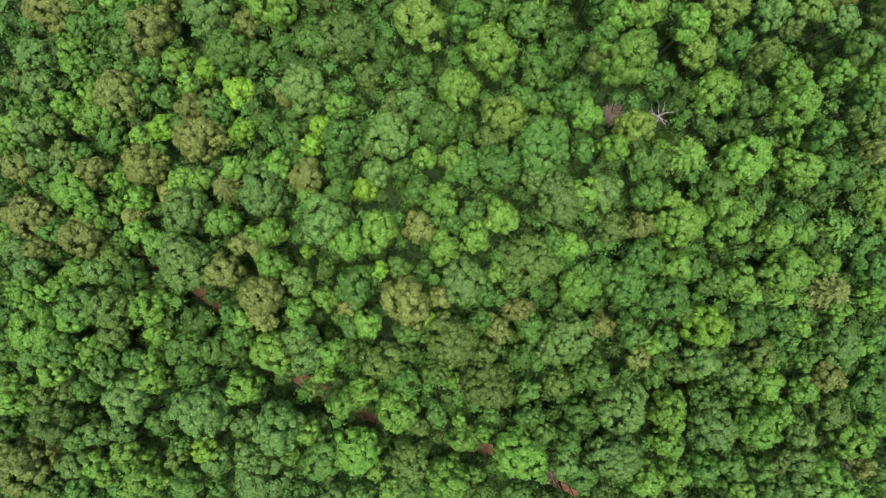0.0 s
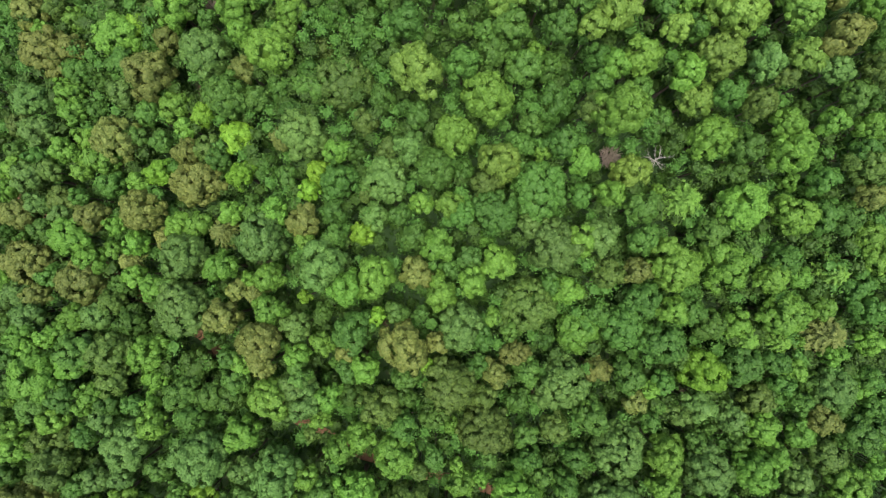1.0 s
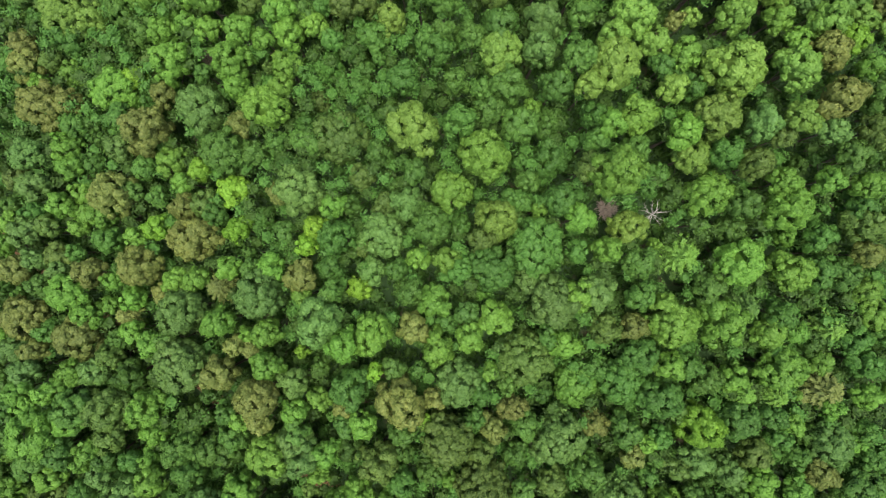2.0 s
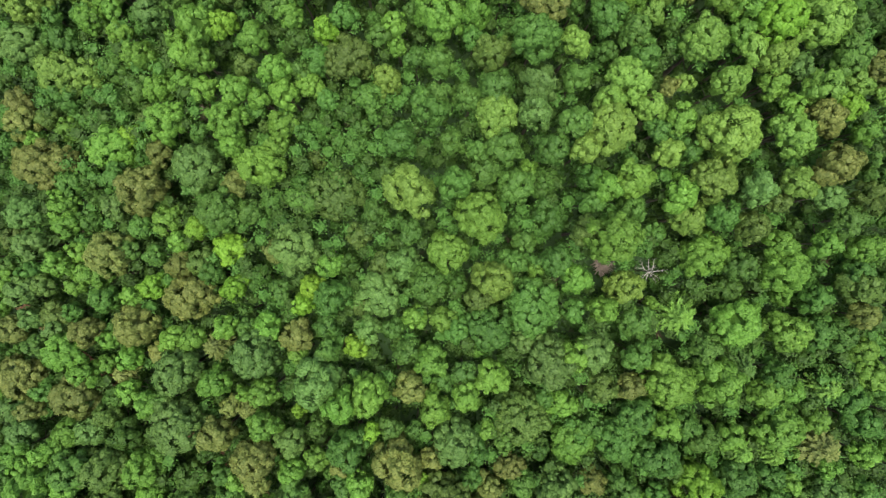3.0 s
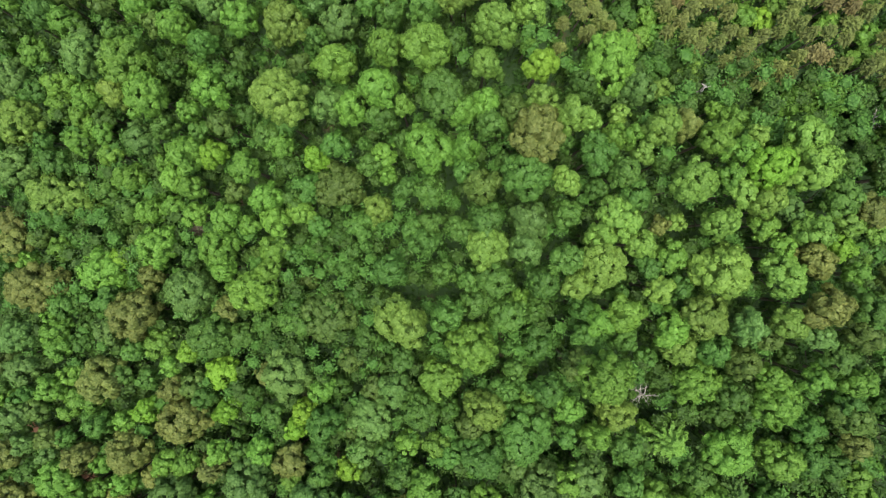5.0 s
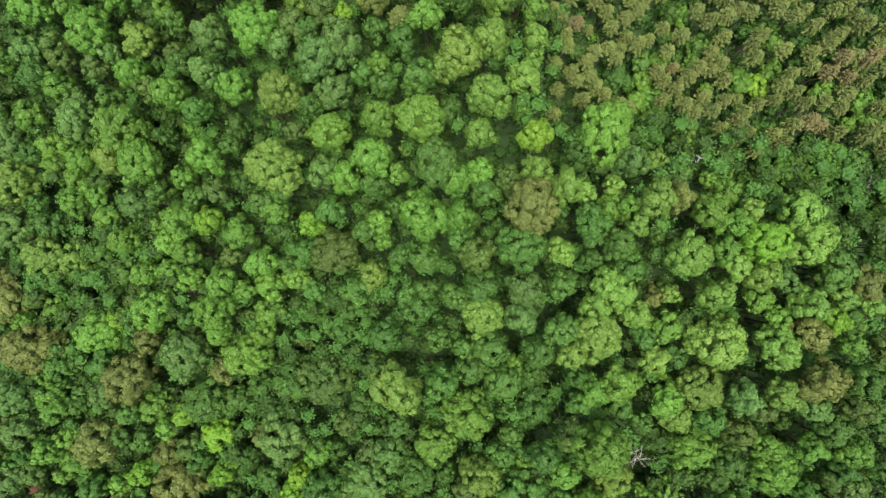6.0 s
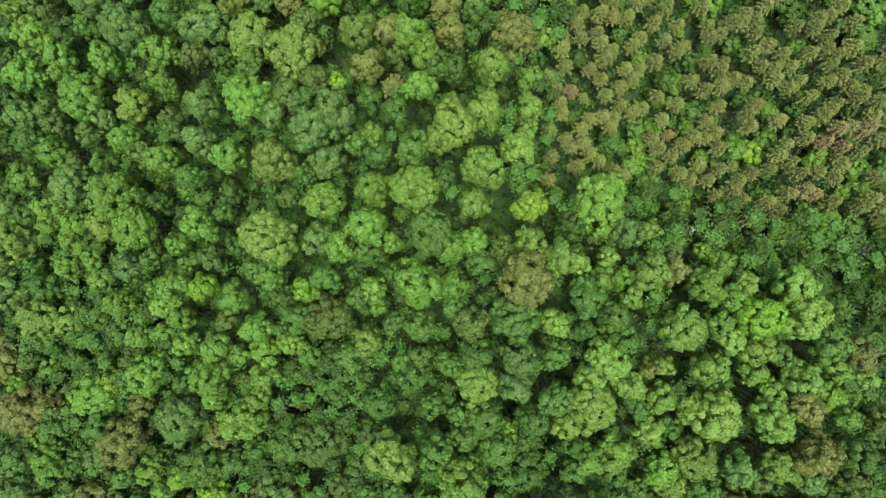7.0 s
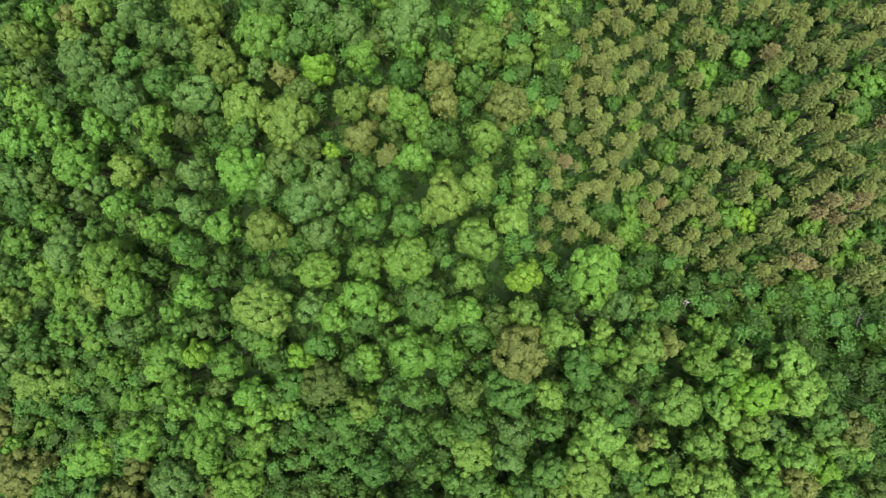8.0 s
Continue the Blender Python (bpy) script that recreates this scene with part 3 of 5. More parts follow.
tree(-4.7, -7.0, 14.8, 7.1, "BROWN")
tree(56.7, -6.6, 10.4, 4.1, "LIGHT")
tree(29.4, -6.6, 12.3, 6.1, "MID")
conifer(44.5, -6.6, 10.9, 3.7, "LIGHT")
tree(-15.6, -6.5, 11.7, 3.7, "LIGHT")
tree(14.0, -6.5, 8.3, 3.4, "DEEP")
tree(27.4, -6.4, 10.5, 3.3, "MID")
conifer(40.5, -6.2, 11.0, 3.9, "LIGHT")
tree(-0.4, -6.2, 12.0, 3.3, "BROWN")
tree(-23.6, -6.1, 14.9, 6.0, "BROWN")
tree(-51.6, -5.8, 13.2, 3.3, "LIGHT")
tree(5.7, -5.8, 10.8, 3.6, "MID")
conifer(51.2, -5.5, 11.8, 6.5, "BROWN")
tree(18.7, -5.3, 9.9, 6.6, "LIGHT")
tree(9.5, -5.2, 10.1, 3.3, "MID")
tree(-55.3, -5.1, 13.4, 4.1, "LIGHT")
tree(-11.2, -4.7, 13.8, 6.2, "MID")
tree(-58.5, -4.5, 11.5, 3.4, "DEEP")
tree(24.4, -4.4, 11.1, 6.0, "MID")
tree(-50.4, -4.4, 12.2, 3.3, "LIGHT")
tree(-18.9, -4.4, 12.5, 4.6, "GREY")
tree(35.8, -4.4, 10.9, 4.3, "MID")
tree(2.7, -4.4, 13.2, 6.4, "GREY")
tree(38.9, -4.0, 11.1, 4.2, "LIGHT")
tree(-41.9, -3.7, 11.1, 4.7, "DEEP")
tree(7.2, -3.3, 10.0, 3.0, "LIGHT")
tree(-28.6, -3.0, 13.8, 5.2, "BROWN")
tree(-48.8, -3.0, 11.7, 4.3, "LIGHT")
tree(-46.1, -3.0, 11.9, 4.7, "GREY")
tree(-8.4, -2.9, 12.0, 2.9, "VIVID")
tree(45.1, -2.9, 12.2, 6.0, "LIGHT")
tree(21.1, -2.6, 9.1, 4.4, "MID")
tree(-55.1, -2.6, 12.8, 4.6, "GREY")
tree(-2.5, -2.5, 11.6, 2.5, "MID")
tree(-5.8, -2.5, 12.2, 3.3, "MID")
tree(56.4, -2.3, 10.6, 4.6, "MID")
tree(32.8, -2.1, 11.4, 4.1, "MID")
tree(-22.6, -2.0, 13.3, 4.6, "LIGHT")
tree(30.2, -2.0, 11.9, 4.2, "LIGHT")
tree(50.7, -1.8, 9.8, 3.5, "LIGHT")
tree(-33.4, -1.8, 15.0, 7.5, "GREY")
tree(11.8, -1.4, 11.5, 7.7, "OLIVE")
tree(-44.1, -1.1, 11.0, 3.8, "OLIVE")
tree(26.1, -0.7, 12.3, 5.3, "MID")
tree(-18.2, -0.3, 10.6, 2.2, "VIVID")
conifer(-24.4, 0.1, 12.2, 3.4, "BROWN")
tree(-56.6, 0.1, 12.2, 4.3, "GREY")
tree(-54.0, 0.1, 11.3, 3.8, "BROWN")
tree(0.1, 0.2, 12.5, 4.9, "LIGHT")
tree(16.9, 0.3, 10.6, 4.6, "LIGHT")
tree(-37.9, 0.7, 12.6, 4.1, "LIGHT")
tree(-12.0, 0.8, 13.4, 5.1, "LIGHT")
tree(-26.7, 0.8, 12.1, 3.3, "BROWN")
tree(49.2, 0.8, 9.2, 4.1, "DEEP")
tree(-35.5, 1.1, 12.6, 3.5, "MID")
tree(54.6, 1.2, 10.7, 4.7, "MID")
tree(-43.7, 1.2, 9.8, 4.3, "DEEP")
tree(4.2, 1.6, 11.7, 4.4, "LIGHT")
tree(14.6, 1.6, 10.0, 3.3, "MID")
tree(-48.6, 1.6, 11.9, 6.7, "BROWN")
tree(-58.8, 1.7, 11.8, 3.4, "LIGHT")
tree(43.0, 1.9, 11.3, 4.5, "LIGHT")
tree(-25.3, 2.0, 11.5, 2.7, "LIGHT")
tree(58.4, 2.2, 10.6, 4.0, "MID")
tree(-8.5, 2.3, 13.6, 5.6, "LIGHT")
tree(-52.8, 2.3, 10.8, 3.6, "MID")
tree(-22.2, 2.4, 12.4, 4.3, "LIGHT")
tree(46.2, 2.4, 10.4, 3.7, "LIGHT")
tree(-40.8, 2.5, 11.4, 3.7, "LIGHT")
conifer(51.3, 2.6, 10.8, 4.4, "LIGHT")
tree(21.8, 2.7, 11.6, 4.6, "OLIVE")
tree(-3.1, 2.9, 12.4, 4.9, "BROWN")
tree(25.3, 3.0, 11.9, 4.0, "BROWN")
tree(1.2, 3.4, 10.2, 3.2, "MID")
tree(-29.1, 3.6, 13.0, 5.1, "LIGHT")
tree(36.6, 3.7, 13.3, 6.5, "LIGHT")
tree(30.2, 3.7, 13.5, 7.3, "LIGHT")
tree(-15.3, 3.7, 14.2, 6.9, "GREY")
tree(7.9, 4.2, 12.0, 5.0, "LIGHT")
conifer(-42.1, 4.5, 10.9, 3.2, "BROWN")
tree(-55.6, 4.6, 13.1, 6.1, "BROWN")
tree(44.3, 4.6, 11.5, 4.2, "MID")
tree(56.2, 4.6, 11.1, 4.4, "LIGHT")
tree(3.9, 4.8, 11.2, 3.5, "MID")
tree(-47.2, 5.1, 11.5, 4.6, "LIGHT")
tree(-33.9, 5.2, 13.6, 6.7, "GREY")
conifer(39.9, 5.3, 11.9, 4.2, "MID")
tree(-44.1, 6.0, 10.6, 2.7, "LIGHT")
tree(14.9, 6.5, 13.2, 6.9, "GREY")
tree(-0.5, 6.7, 11.9, 4.7, "LIGHT")
tree(-40.8, 6.9, 11.2, 3.5, "LIGHT")
tree(-18.1, 7.0, 11.2, 2.8, "LIGHT")
tree(18.3, 7.0, 12.0, 4.8, "LIGHT")
tree(26.4, 7.1, 12.4, 4.3, "MID")
tree(55.1, 7.4, 11.0, 3.8, "LIGHT")
tree(-36.9, 7.4, 11.1, 3.4, "BROWN")
tree(20.9, 7.5, 12.0, 5.0, "GREY")
tree(-23.6, 7.5, 13.4, 6.9, "GREY")
tree(-3.1, 7.7, 11.1, 4.3, "MID")
tree(-14.0, 7.7, 11.1, 3.8, "MID")
tree(-49.2, 7.8, 13.6, 5.7, "LIGHT")
tree(34.9, 8.0, 12.4, 4.5, "MID")
tree(-10.4, 8.1, 9.8, 3.9, "VIVID")
conifer(-29.1, 8.3, 11.7, 4.0, "BROWN")
tree(-52.9, 8.7, 12.3, 3.8, "MID")
tree(11.7, 8.9, 11.2, 3.4, "GREY")
tree(-35.4, 9.1, 11.3, 4.0, "LIGHT")
tree(-32.3, 9.3, 11.2, 3.8, "LIGHT")
tree(-43.8, 9.4, 11.2, 3.0, "LIGHT")
tree(-18.1, 9.5, 11.9, 4.6, "BROWN")
tree(51.6, 9.7, 11.9, 4.4, "MID")
tree(48.8, 10.1, 11.9, 4.4, "MID")
tree(45.2, 10.2, 12.5, 5.5, "LIGHT")
tree(-46.5, 10.3, 12.6, 4.5, "BROWN")
tree(-8.9, 10.4, 9.9, 4.4, "GREY")
tree(-5.4, 10.5, 9.9, 3.3, "MID")
tree(3.0, 10.6, 11.3, 3.9, "MID")
tree(-24.9, 10.7, 11.1, 3.0, "MID")
tree(-56.4, 10.7, 12.9, 4.7, "BROWN")
tree(7.1, 10.8, 12.9, 6.3, "MID")
tree(-28.0, 10.8, 11.3, 3.8, "LIGHT")
tree(-50.7, 10.9, 12.1, 3.3, "GREY")
tree(-22.2, 11.2, 11.6, 4.3, "LIGHT")
tree(-14.1, 11.2, 10.7, 4.3, "MID")
tree(26.4, 11.3, 11.2, 4.7, "MID")
tree(-39.8, 11.3, 12.7, 6.0, "BROWN")
tree(38.4, 11.4, 13.5, 6.7, "LIGHT")
tree(1.2, 11.8, 11.0, 3.9, "LIGHT")
tree(-2.3, 12.1, 10.3, 3.5, "LIGHT")
conifer(31.8, 12.1, 11.4, 5.6, "LIGHT")
tree(-54.2, 12.2, 12.1, 3.5, "GREY")
tree(54.1, 12.2, 11.8, 3.9, "BROWN")
tree(-51.1, 12.9, 12.2, 3.8, "OLIVE")
tree(18.3, 13.0, 11.0, 3.4, "MID")
tree(22.3, 13.0, 11.4, 4.3, "LIGHT")
tree(-48.5, 13.1, 11.7, 3.0, "MID")
tree(-10.0, 13.5, 9.3, 2.5, "OLIVE")
tree(12.8, 13.7, 13.0, 7.8, "MID")
tree(-17.5, 13.7, 10.5, 3.2, "VIVID")
tree(-59.4, 14.0, 11.1, 3.8, "LIGHT")
tree(5.9, 14.4, 11.6, 4.3, "OLIVE")
tree(48.3, 14.6, 12.2, 4.4, "MID")
tree(-13.4, 14.6, 11.7, 5.7, "MID")
tree(-44.1, 14.7, 11.6, 3.9, "MID")
tree(-32.7, 14.9, 12.4, 7.0, "BROWN")
tree(-40.4, 15.0, 11.1, 3.4, "LIGHT")
tree(-7.2, 15.4, 11.4, 6.3, "GREY")
tree(38.4, 15.8, 9.5, 4.1, "DEEP")
tree(25.0, 15.8, 11.0, 5.6, "STRAW")
tree(53.1, 15.8, 13.3, 5.2, "OLIVE")
tree(-55.4, 16.0, 12.5, 4.3, "GREY")
tree(-20.1, 16.0, 10.4, 3.5, "MID")
tree(-27.0, 16.0, 10.0, 4.1, "VIVID")
tree(3.1, 16.2, 9.4, 3.3, "DEEP")
tree(-16.2, 16.3, 10.6, 3.8, "VIVID")
tree(-37.7, 16.5, 11.1, 3.9, "VIVID")
tree(-0.8, 16.6, 11.7, 6.1, "MID")
tree(-48.3, 16.6, 11.4, 3.0, "LIGHT")
tree(-52.5, 16.6, 11.7, 3.4, "OLIVE")
tree(8.0, 17.0, 12.8, 5.8, "STRAW")
tree(18.1, 17.1, 13.0, 4.3, "LIGHT")
tree(-58.4, 17.2, 10.9, 4.1, "LIGHT")
tree(-24.1, 17.3, 8.5, 4.1, "DEEP")
tree(-45.0, 17.9, 11.7, 4.2, "LIGHT")
tree(-29.9, 18.0, 9.8, 3.9, "MID")
tree(43.7, 18.1, 13.3, 6.1, "LIGHT")
tree(52.1, 18.2, 13.0, 3.8, "MID")
tree(13.2, 18.3, 10.2, 2.7, "LIGHT")
tree(-46.9, 18.3, 11.4, 3.5, "LIGHT")
tree(-54.6, 18.4, 11.6, 3.4, "MID")
tree(38.6, 18.9, 11.8, 4.6, "MID")
tree(-34.4, 18.9, 10.6, 3.8, "BROWN")
tree(-13.6, 19.2, 10.4, 3.8, "LIGHT")
tree(-3.7, 19.2, 11.2, 4.8, "GREY")
tree(-50.7, 19.3, 11.6, 3.9, "LIGHT")
tree(15.6, 19.3, 12.7, 4.3, "MID")
tree(-7.0, 19.3, 10.0, 3.5, "OLIVE")
tree(-11.5, 19.4, 8.9, 3.6, "DEEP")
tree(-31.5, 19.6, 10.2, 4.2, "OLIVE")
tree(10.3, 19.6, 11.7, 4.0, "MID")
tree(31.4, 19.8, 6.5, 4.2, "DEEP")
tree(-57.9, 19.8, 10.6, 3.3, "MID")
tree(34.9, 20.1, 11.3, 6.1, "LIGHT")
tree(-37.8, 20.5, 10.6, 3.4, "MID")
tree(52.7, 20.6, 13.9, 4.4, "LIGHT")
tree(-43.6, 20.8, 12.6, 6.1, "BROWN")
tree(1.9, 20.9, 12.6, 5.5, "LIGHT")
tree(-21.4, 21.0, 9.7, 3.5, "BROWN")
tree(-48.2, 21.1, 11.1, 3.6, "LIGHT")
tree(42.6, 21.1, 13.7, 4.3, "LIGHT")
tree(-18.4, 21.3, 11.9, 6.6, "GREY")
tree(47.8, 21.3, 14.1, 3.9, "LIGHT")
tree(-41.4, 21.4, 10.8, 3.4, "MID")
tree(-27.5, 21.4, 9.9, 4.6, "VIVID")
tree(11.8, 22.1, 11.1, 3.5, "MID")
tree(21.4, 22.3, 18.3, 6.7, "LIGHT")
tree(-54.6, 22.3, 12.0, 4.9, "GREY")
tree(-34.2, 22.5, 10.2, 3.2, "LIGHT")
tree(29.0, 22.9, 8.4, 3.3, "MID")
tree(18.7, 23.0, 15.3, 3.8, "OLIVE")
tree(-10.1, 23.0, 9.9, 3.8, "OLIVE")
tree(-57.4, 23.1, 11.1, 3.6, "OLIVE")
tree(38.8, 23.1, 14.3, 4.2, "OLIVE")
tree(-2.8, 23.2, 11.7, 3.4, "MID")
tree(49.5, 24.0, 15.4, 4.2, "MID")
tree(-32.0, 24.0, 10.3, 3.5, "VIVID")
tree(-39.7, 24.3, 10.6, 3.6, "MID")
tree(10.9, 24.6, 9.8, 2.8, "MID")
tree(35.3, 24.7, 14.1, 4.3, "MID")
tree(32.1, 24.7, 12.1, 4.7, "STRAW")
tree(-20.0, 24.8, 8.8, 3.9, "DEEP")
tree(-50.1, 24.9, 10.8, 3.9, "LIGHT")
tree(6.2, 25.2, 14.0, 6.6, "LIGHT")
tree(-47.6, 25.2, 9.4, 3.5, "DEEP")
tree(15.0, 25.3, 9.8, 6.1, "DEEP")
tree(-36.0, 25.4, 10.9, 4.4, "LIGHT")
tree(41.1, 26.1, 14.8, 3.1, "OLIVE")
tree(25.4, 26.1, 11.8, 3.9, "MID")
tree(-24.6, 26.2, 10.3, 4.0, "MID")
tree(-7.5, 26.3, 9.6, 4.2, "MID")
tree(-28.3, 26.3, 12.3, 6.2, "MID")
tree(-55.7, 26.4, 11.6, 5.4, "GREY")
tree(46.2, 26.7, 16.2, 3.8, "GREY")
tree(51.6, 26.8, 15.7, 4.3, "OLIVE")
tree(19.9, 26.9, 13.3, 3.4, "MID")
tree(-42.7, 27.2, 11.1, 4.4, "GREY")
tree(-50.3, 27.2, 10.6, 4.3, "LIGHT")
tree(30.5, 27.6, 14.4, 5.1, "LIGHT")
tree(-21.8, 27.8, 9.1, 3.8, "MID")
tree(-16.4, 27.9, 9.1, 3.9, "MID")
tree(38.9, 27.9, 15.8, 4.5, "GREY")
tree(-17.8, 28.0, 9.5, 3.9, "MID")
tree(21.7, 28.4, 14.3, 4.4, "LIGHT")
tree(-2.5, 28.5, 15.3, 6.8, "STRAW")
tree(42.8, 28.7, 16.1, 4.3, "PALE")
tree(-12.9, 28.7, 10.2, 7.5, "OLIVE")
tree(-52.1, 28.8, 8.8, 2.7, "LIGHT")
tree(33.8, 29.0, 15.9, 5.4, "STRAW")
tree(24.6, 29.1, 14.6, 4.8, "LIGHT")
tree(10.6, 29.2, 12.4, 5.2, "MID")
tree(3.1, 29.3, 13.7, 5.1, "MID")
tree(-38.8, 29.4, 12.6, 6.8, "BROWN")
tree(14.6, 29.8, 9.9, 4.6, "DEEP")
tree(20.0, 29.8, 12.4, 3.9, "DEEP")
tree(51.6, 30.1, 15.8, 4.3, "MID")
tree(46.7, 30.1, 17.4, 5.2, "BROWN")
tree(-17.6, 30.3, 8.0, 3.9, "DEEP")
tree(-26.3, 30.4, 10.6, 3.8, "BROWN")
tree(6.7, 30.7, 12.4, 4.3, "MID")
tree(-49.8, 30.7, 9.9, 4.0, "MID")
tree(-5.7, 30.9, 11.3, 4.1, "DEEP")
tree(-47.7, 31.1, 8.4, 3.5, "DEEP")
tree(-42.7, 31.2, 11.0, 4.7, "MID")
tree(12.4, 31.4, 10.7, 2.8, "LIGHT")
tree(-9.2, 31.6, 8.0, 3.2, "DEEP")
tree(-22.6, 32.2, 12.2, 6.3, "LIGHT")
tree(28.7, 32.3, 14.7, 4.0, "PALE")
tree(-31.7, 32.4, 12.1, 7.0, "GREY")
tree(31.1, 32.4, 13.4, 3.5, "DEEP")
tree(19.0, 33.1, 14.8, 3.9, "PALE")
tree(-54.3, 33.1, 11.5, 6.4, "BROWN")
tree(14.9, 33.3, 14.0, 4.3, "MID")
tree(56.0, 33.4, 12.2, 3.4, "OLIVE")
tree(6.0, 33.4, 11.9, 3.3, "MID")
tree(8.9, 33.7, 13.3, 5.2, "MID")
tree(-51.0, 33.8, 9.9, 4.2, "BROWN")
tree(41.8, 34.0, 16.5, 5.5, "PALE")
tree(50.5, 34.0, 14.6, 3.0, "LIGHT")
tree(-16.0, 34.0, 6.0, 3.6, "OLIVE")
tree(-36.9, 34.4, 10.3, 3.8, "BROWN")
tree(2.4, 34.5, 12.2, 3.6, "MID")
tree(35.5, 34.6, 16.0, 6.7, "PALE")
tree(-10.2, 34.8, 8.1, 4.3, "MID")
tree(-20.9, 35.0, 10.3, 3.8, "LIGHT")
tree(27.4, 35.1, 14.3, 3.4, "MID")
tree(-4.1, 35.2, 12.6, 4.6, "MID")
tree(-43.9, 35.3, 11.0, 6.7, "LIGHT")
tree(-26.6, 35.5, 10.6, 3.8, "LIGHT")
tree(-12.9, 35.6, 6.0, 3.3, "MID")
tree(45.2, 35.6, 16.2, 4.3, "BROWN")
tree(21.7, 35.8, 16.1, 6.3, "PALE")
tree(-58.9, 36.2, 9.2, 3.5, "MID")
tree(29.8, 36.2, 14.7, 3.8, "LIGHT")
tree(17.6, 36.2, 15.5, 4.5, "MID")
tree(-55.6, 36.7, 8.7, 3.2, "LIGHT")
tree(-41.3, 37.1, 8.8, 3.8, "VIVID")
tree(48.0, 37.1, 15.2, 3.9, "VIVID")
tree(-31.4, 37.2, 9.8, 2.7, "MID")
tree(-17.8, 37.2, 8.2, 3.1, "MID")
tree(42.0, 37.2, 14.9, 3.3, "LIGHT")
tree(-10.1, 37.6, 7.5, 3.3, "MID")
tree(12.9, 37.6, 14.4, 4.7, "GREY")
tree(8.1, 37.7, 13.9, 5.9, "PALE")
tree(26.3, 37.8, 14.6, 3.9, "PALE")
tree(-22.5, 37.8, 9.3, 1.9, "OLIVE")
tree(-20.1, 37.9, 10.1, 4.2, "LIGHT")
tree(-14.5, 37.9, 7.7, 4.5, "MID")
tree(-27.1, 38.3, 12.0, 5.7, "LIGHT")
tree(-51.3, 38.3, 8.1, 4.1, "LIGHT")
tree(-35.5, 38.5, 11.5, 6.1, "LIGHT")
tree(53.2, 38.6, 13.2, 3.1, "PALE")
tree(0.3, 38.7, 12.5, 4.7, "MID")
tree(45.1, 39.0, 15.9, 4.8, "PALE")
tree(21.7, 39.1, 14.4, 3.9, "PALE")
tree(-57.1, 39.3, 10.5, 5.0, "BROWN")
tree(49.6, 39.6, 14.1, 3.5, "PALE")
tree(-48.6, 39.6, 6.9, 3.6, "MID")
tree(-39.7, 39.8, 6.9, 4.6, "OLIVE")
tree(-54.1, 39.9, 8.6, 3.5, "OLIVE")
tree(5.0, 40.0, 12.2, 4.1, "MID")
tree(39.7, 40.0, 15.0, 3.8, "LIGHT")
tree(-11.1, 40.1, 8.9, 3.9, "DEEP")
tree(35.1, 40.1, 15.4, 4.6, "PALE")
tree(28.3, 40.2, 14.5, 2.5, "BROWN")
tree(-44.0, 40.2, 6.3, 4.5, "MID")
tree(29.9, 40.2, 14.8, 2.8, "PALE")
tree(-1.1, 40.4, 11.4, 3.3, "MID")
tree(1.1, 40.8, 11.7, 3.8, "MID")
tree(-13.9, 40.9, 10.0, 3.5, "MID")
tree(-7.8, 41.0, 11.2, 4.5, "MID")
tree(8.1, 41.0, 13.5, 5.2, "MID")
tree(13.1, 41.0, 14.6, 5.1, "GREY")
tree(23.8, 41.1, 15.6, 5.5, "PALE")
tree(52.2, 41.2, 13.8, 4.5, "BROWN")
tree(-22.7, 41.3, 10.8, 3.0, "LIGHT")
tree(17.7, 41.5, 14.3, 3.9, "MID")
tree(-19.3, 41.7, 11.2, 4.3, "LIGHT")
tree(42.6, 41.8, 15.0, 3.3, "GREY")
tree(-57.6, 42.0, 9.9, 4.2, "BROWN")
tree(-25.9, 42.1, 12.3, 4.7, "LIGHT")
tree(-44.0, 42.7, 6.2, 4.5, "MID")
tree(-51.1, 42.7, 8.8, 4.9, "MID")
tree(-15.9, 42.7, 10.9, 3.8, "LIGHT")
tree(39.7, 42.7, 16.1, 4.2, "PALE")
tree(-29.9, 42.7, 11.5, 3.8, "LIGHT")
tree(-5.5, 42.8, 11.1, 4.2, "STRAW")
tree(48.5, 42.9, 14.8, 4.7, "MID")
tree(-37.2, 43.3, 9.5, 4.1, "LIGHT")
tree(-47.3, 43.4, 6.9, 3.7, "OLIVE")
tree(25.0, 43.5, 15.2, 4.1, "MID")
tree(37.1, 43.7, 15.7, 3.6, "PALE")
tree(-40.5, 43.7, 8.7, 4.3, "MID")
tree(-33.4, 44.1, 10.3, 3.2, "LIGHT")
tree(-16.6, 44.2, 11.1, 3.4, "MID")
tree(-20.1, 44.6, 12.3, 4.5, "LIGHT")
tree(21.2, 44.8, 13.1, 2.9, "DEEP")
tree(31.9, 44.8, 16.7, 5.6, "PALE")
tree(1.1, 45.0, 11.6, 4.3, "MID")
tree(7.4, 45.5, 13.3, 5.0, "OLIVE")
tree(-2.1, 45.5, 11.2, 3.0, "MID")
tree(-24.6, 45.6, 11.2, 3.1, "OLIVE")
tree(-14.7, 45.6, 11.4, 4.2, "MID")
tree(-51.1, 45.7, 11.0, 6.4, "STRAW")
tree(-47.6, 45.7, 8.9, 5.1, "STRAW")
tree(35.5, 45.7, 15.4, 3.7, "LIGHT")
tree(-55.6, 45.8, 8.6, 4.4, "DEEP")
tree(17.4, 45.8, 14.5, 3.9, "PALE")
tree(-10.6, 45.9, 12.2, 6.4, "OLIVE")
tree(24.0, 45.9, 15.2, 4.2, "MID")
tree(12.7, 46.0, 15.9, 5.8, "MID")
tree(-30.2, 46.1, 12.4, 3.9, "LIGHT")
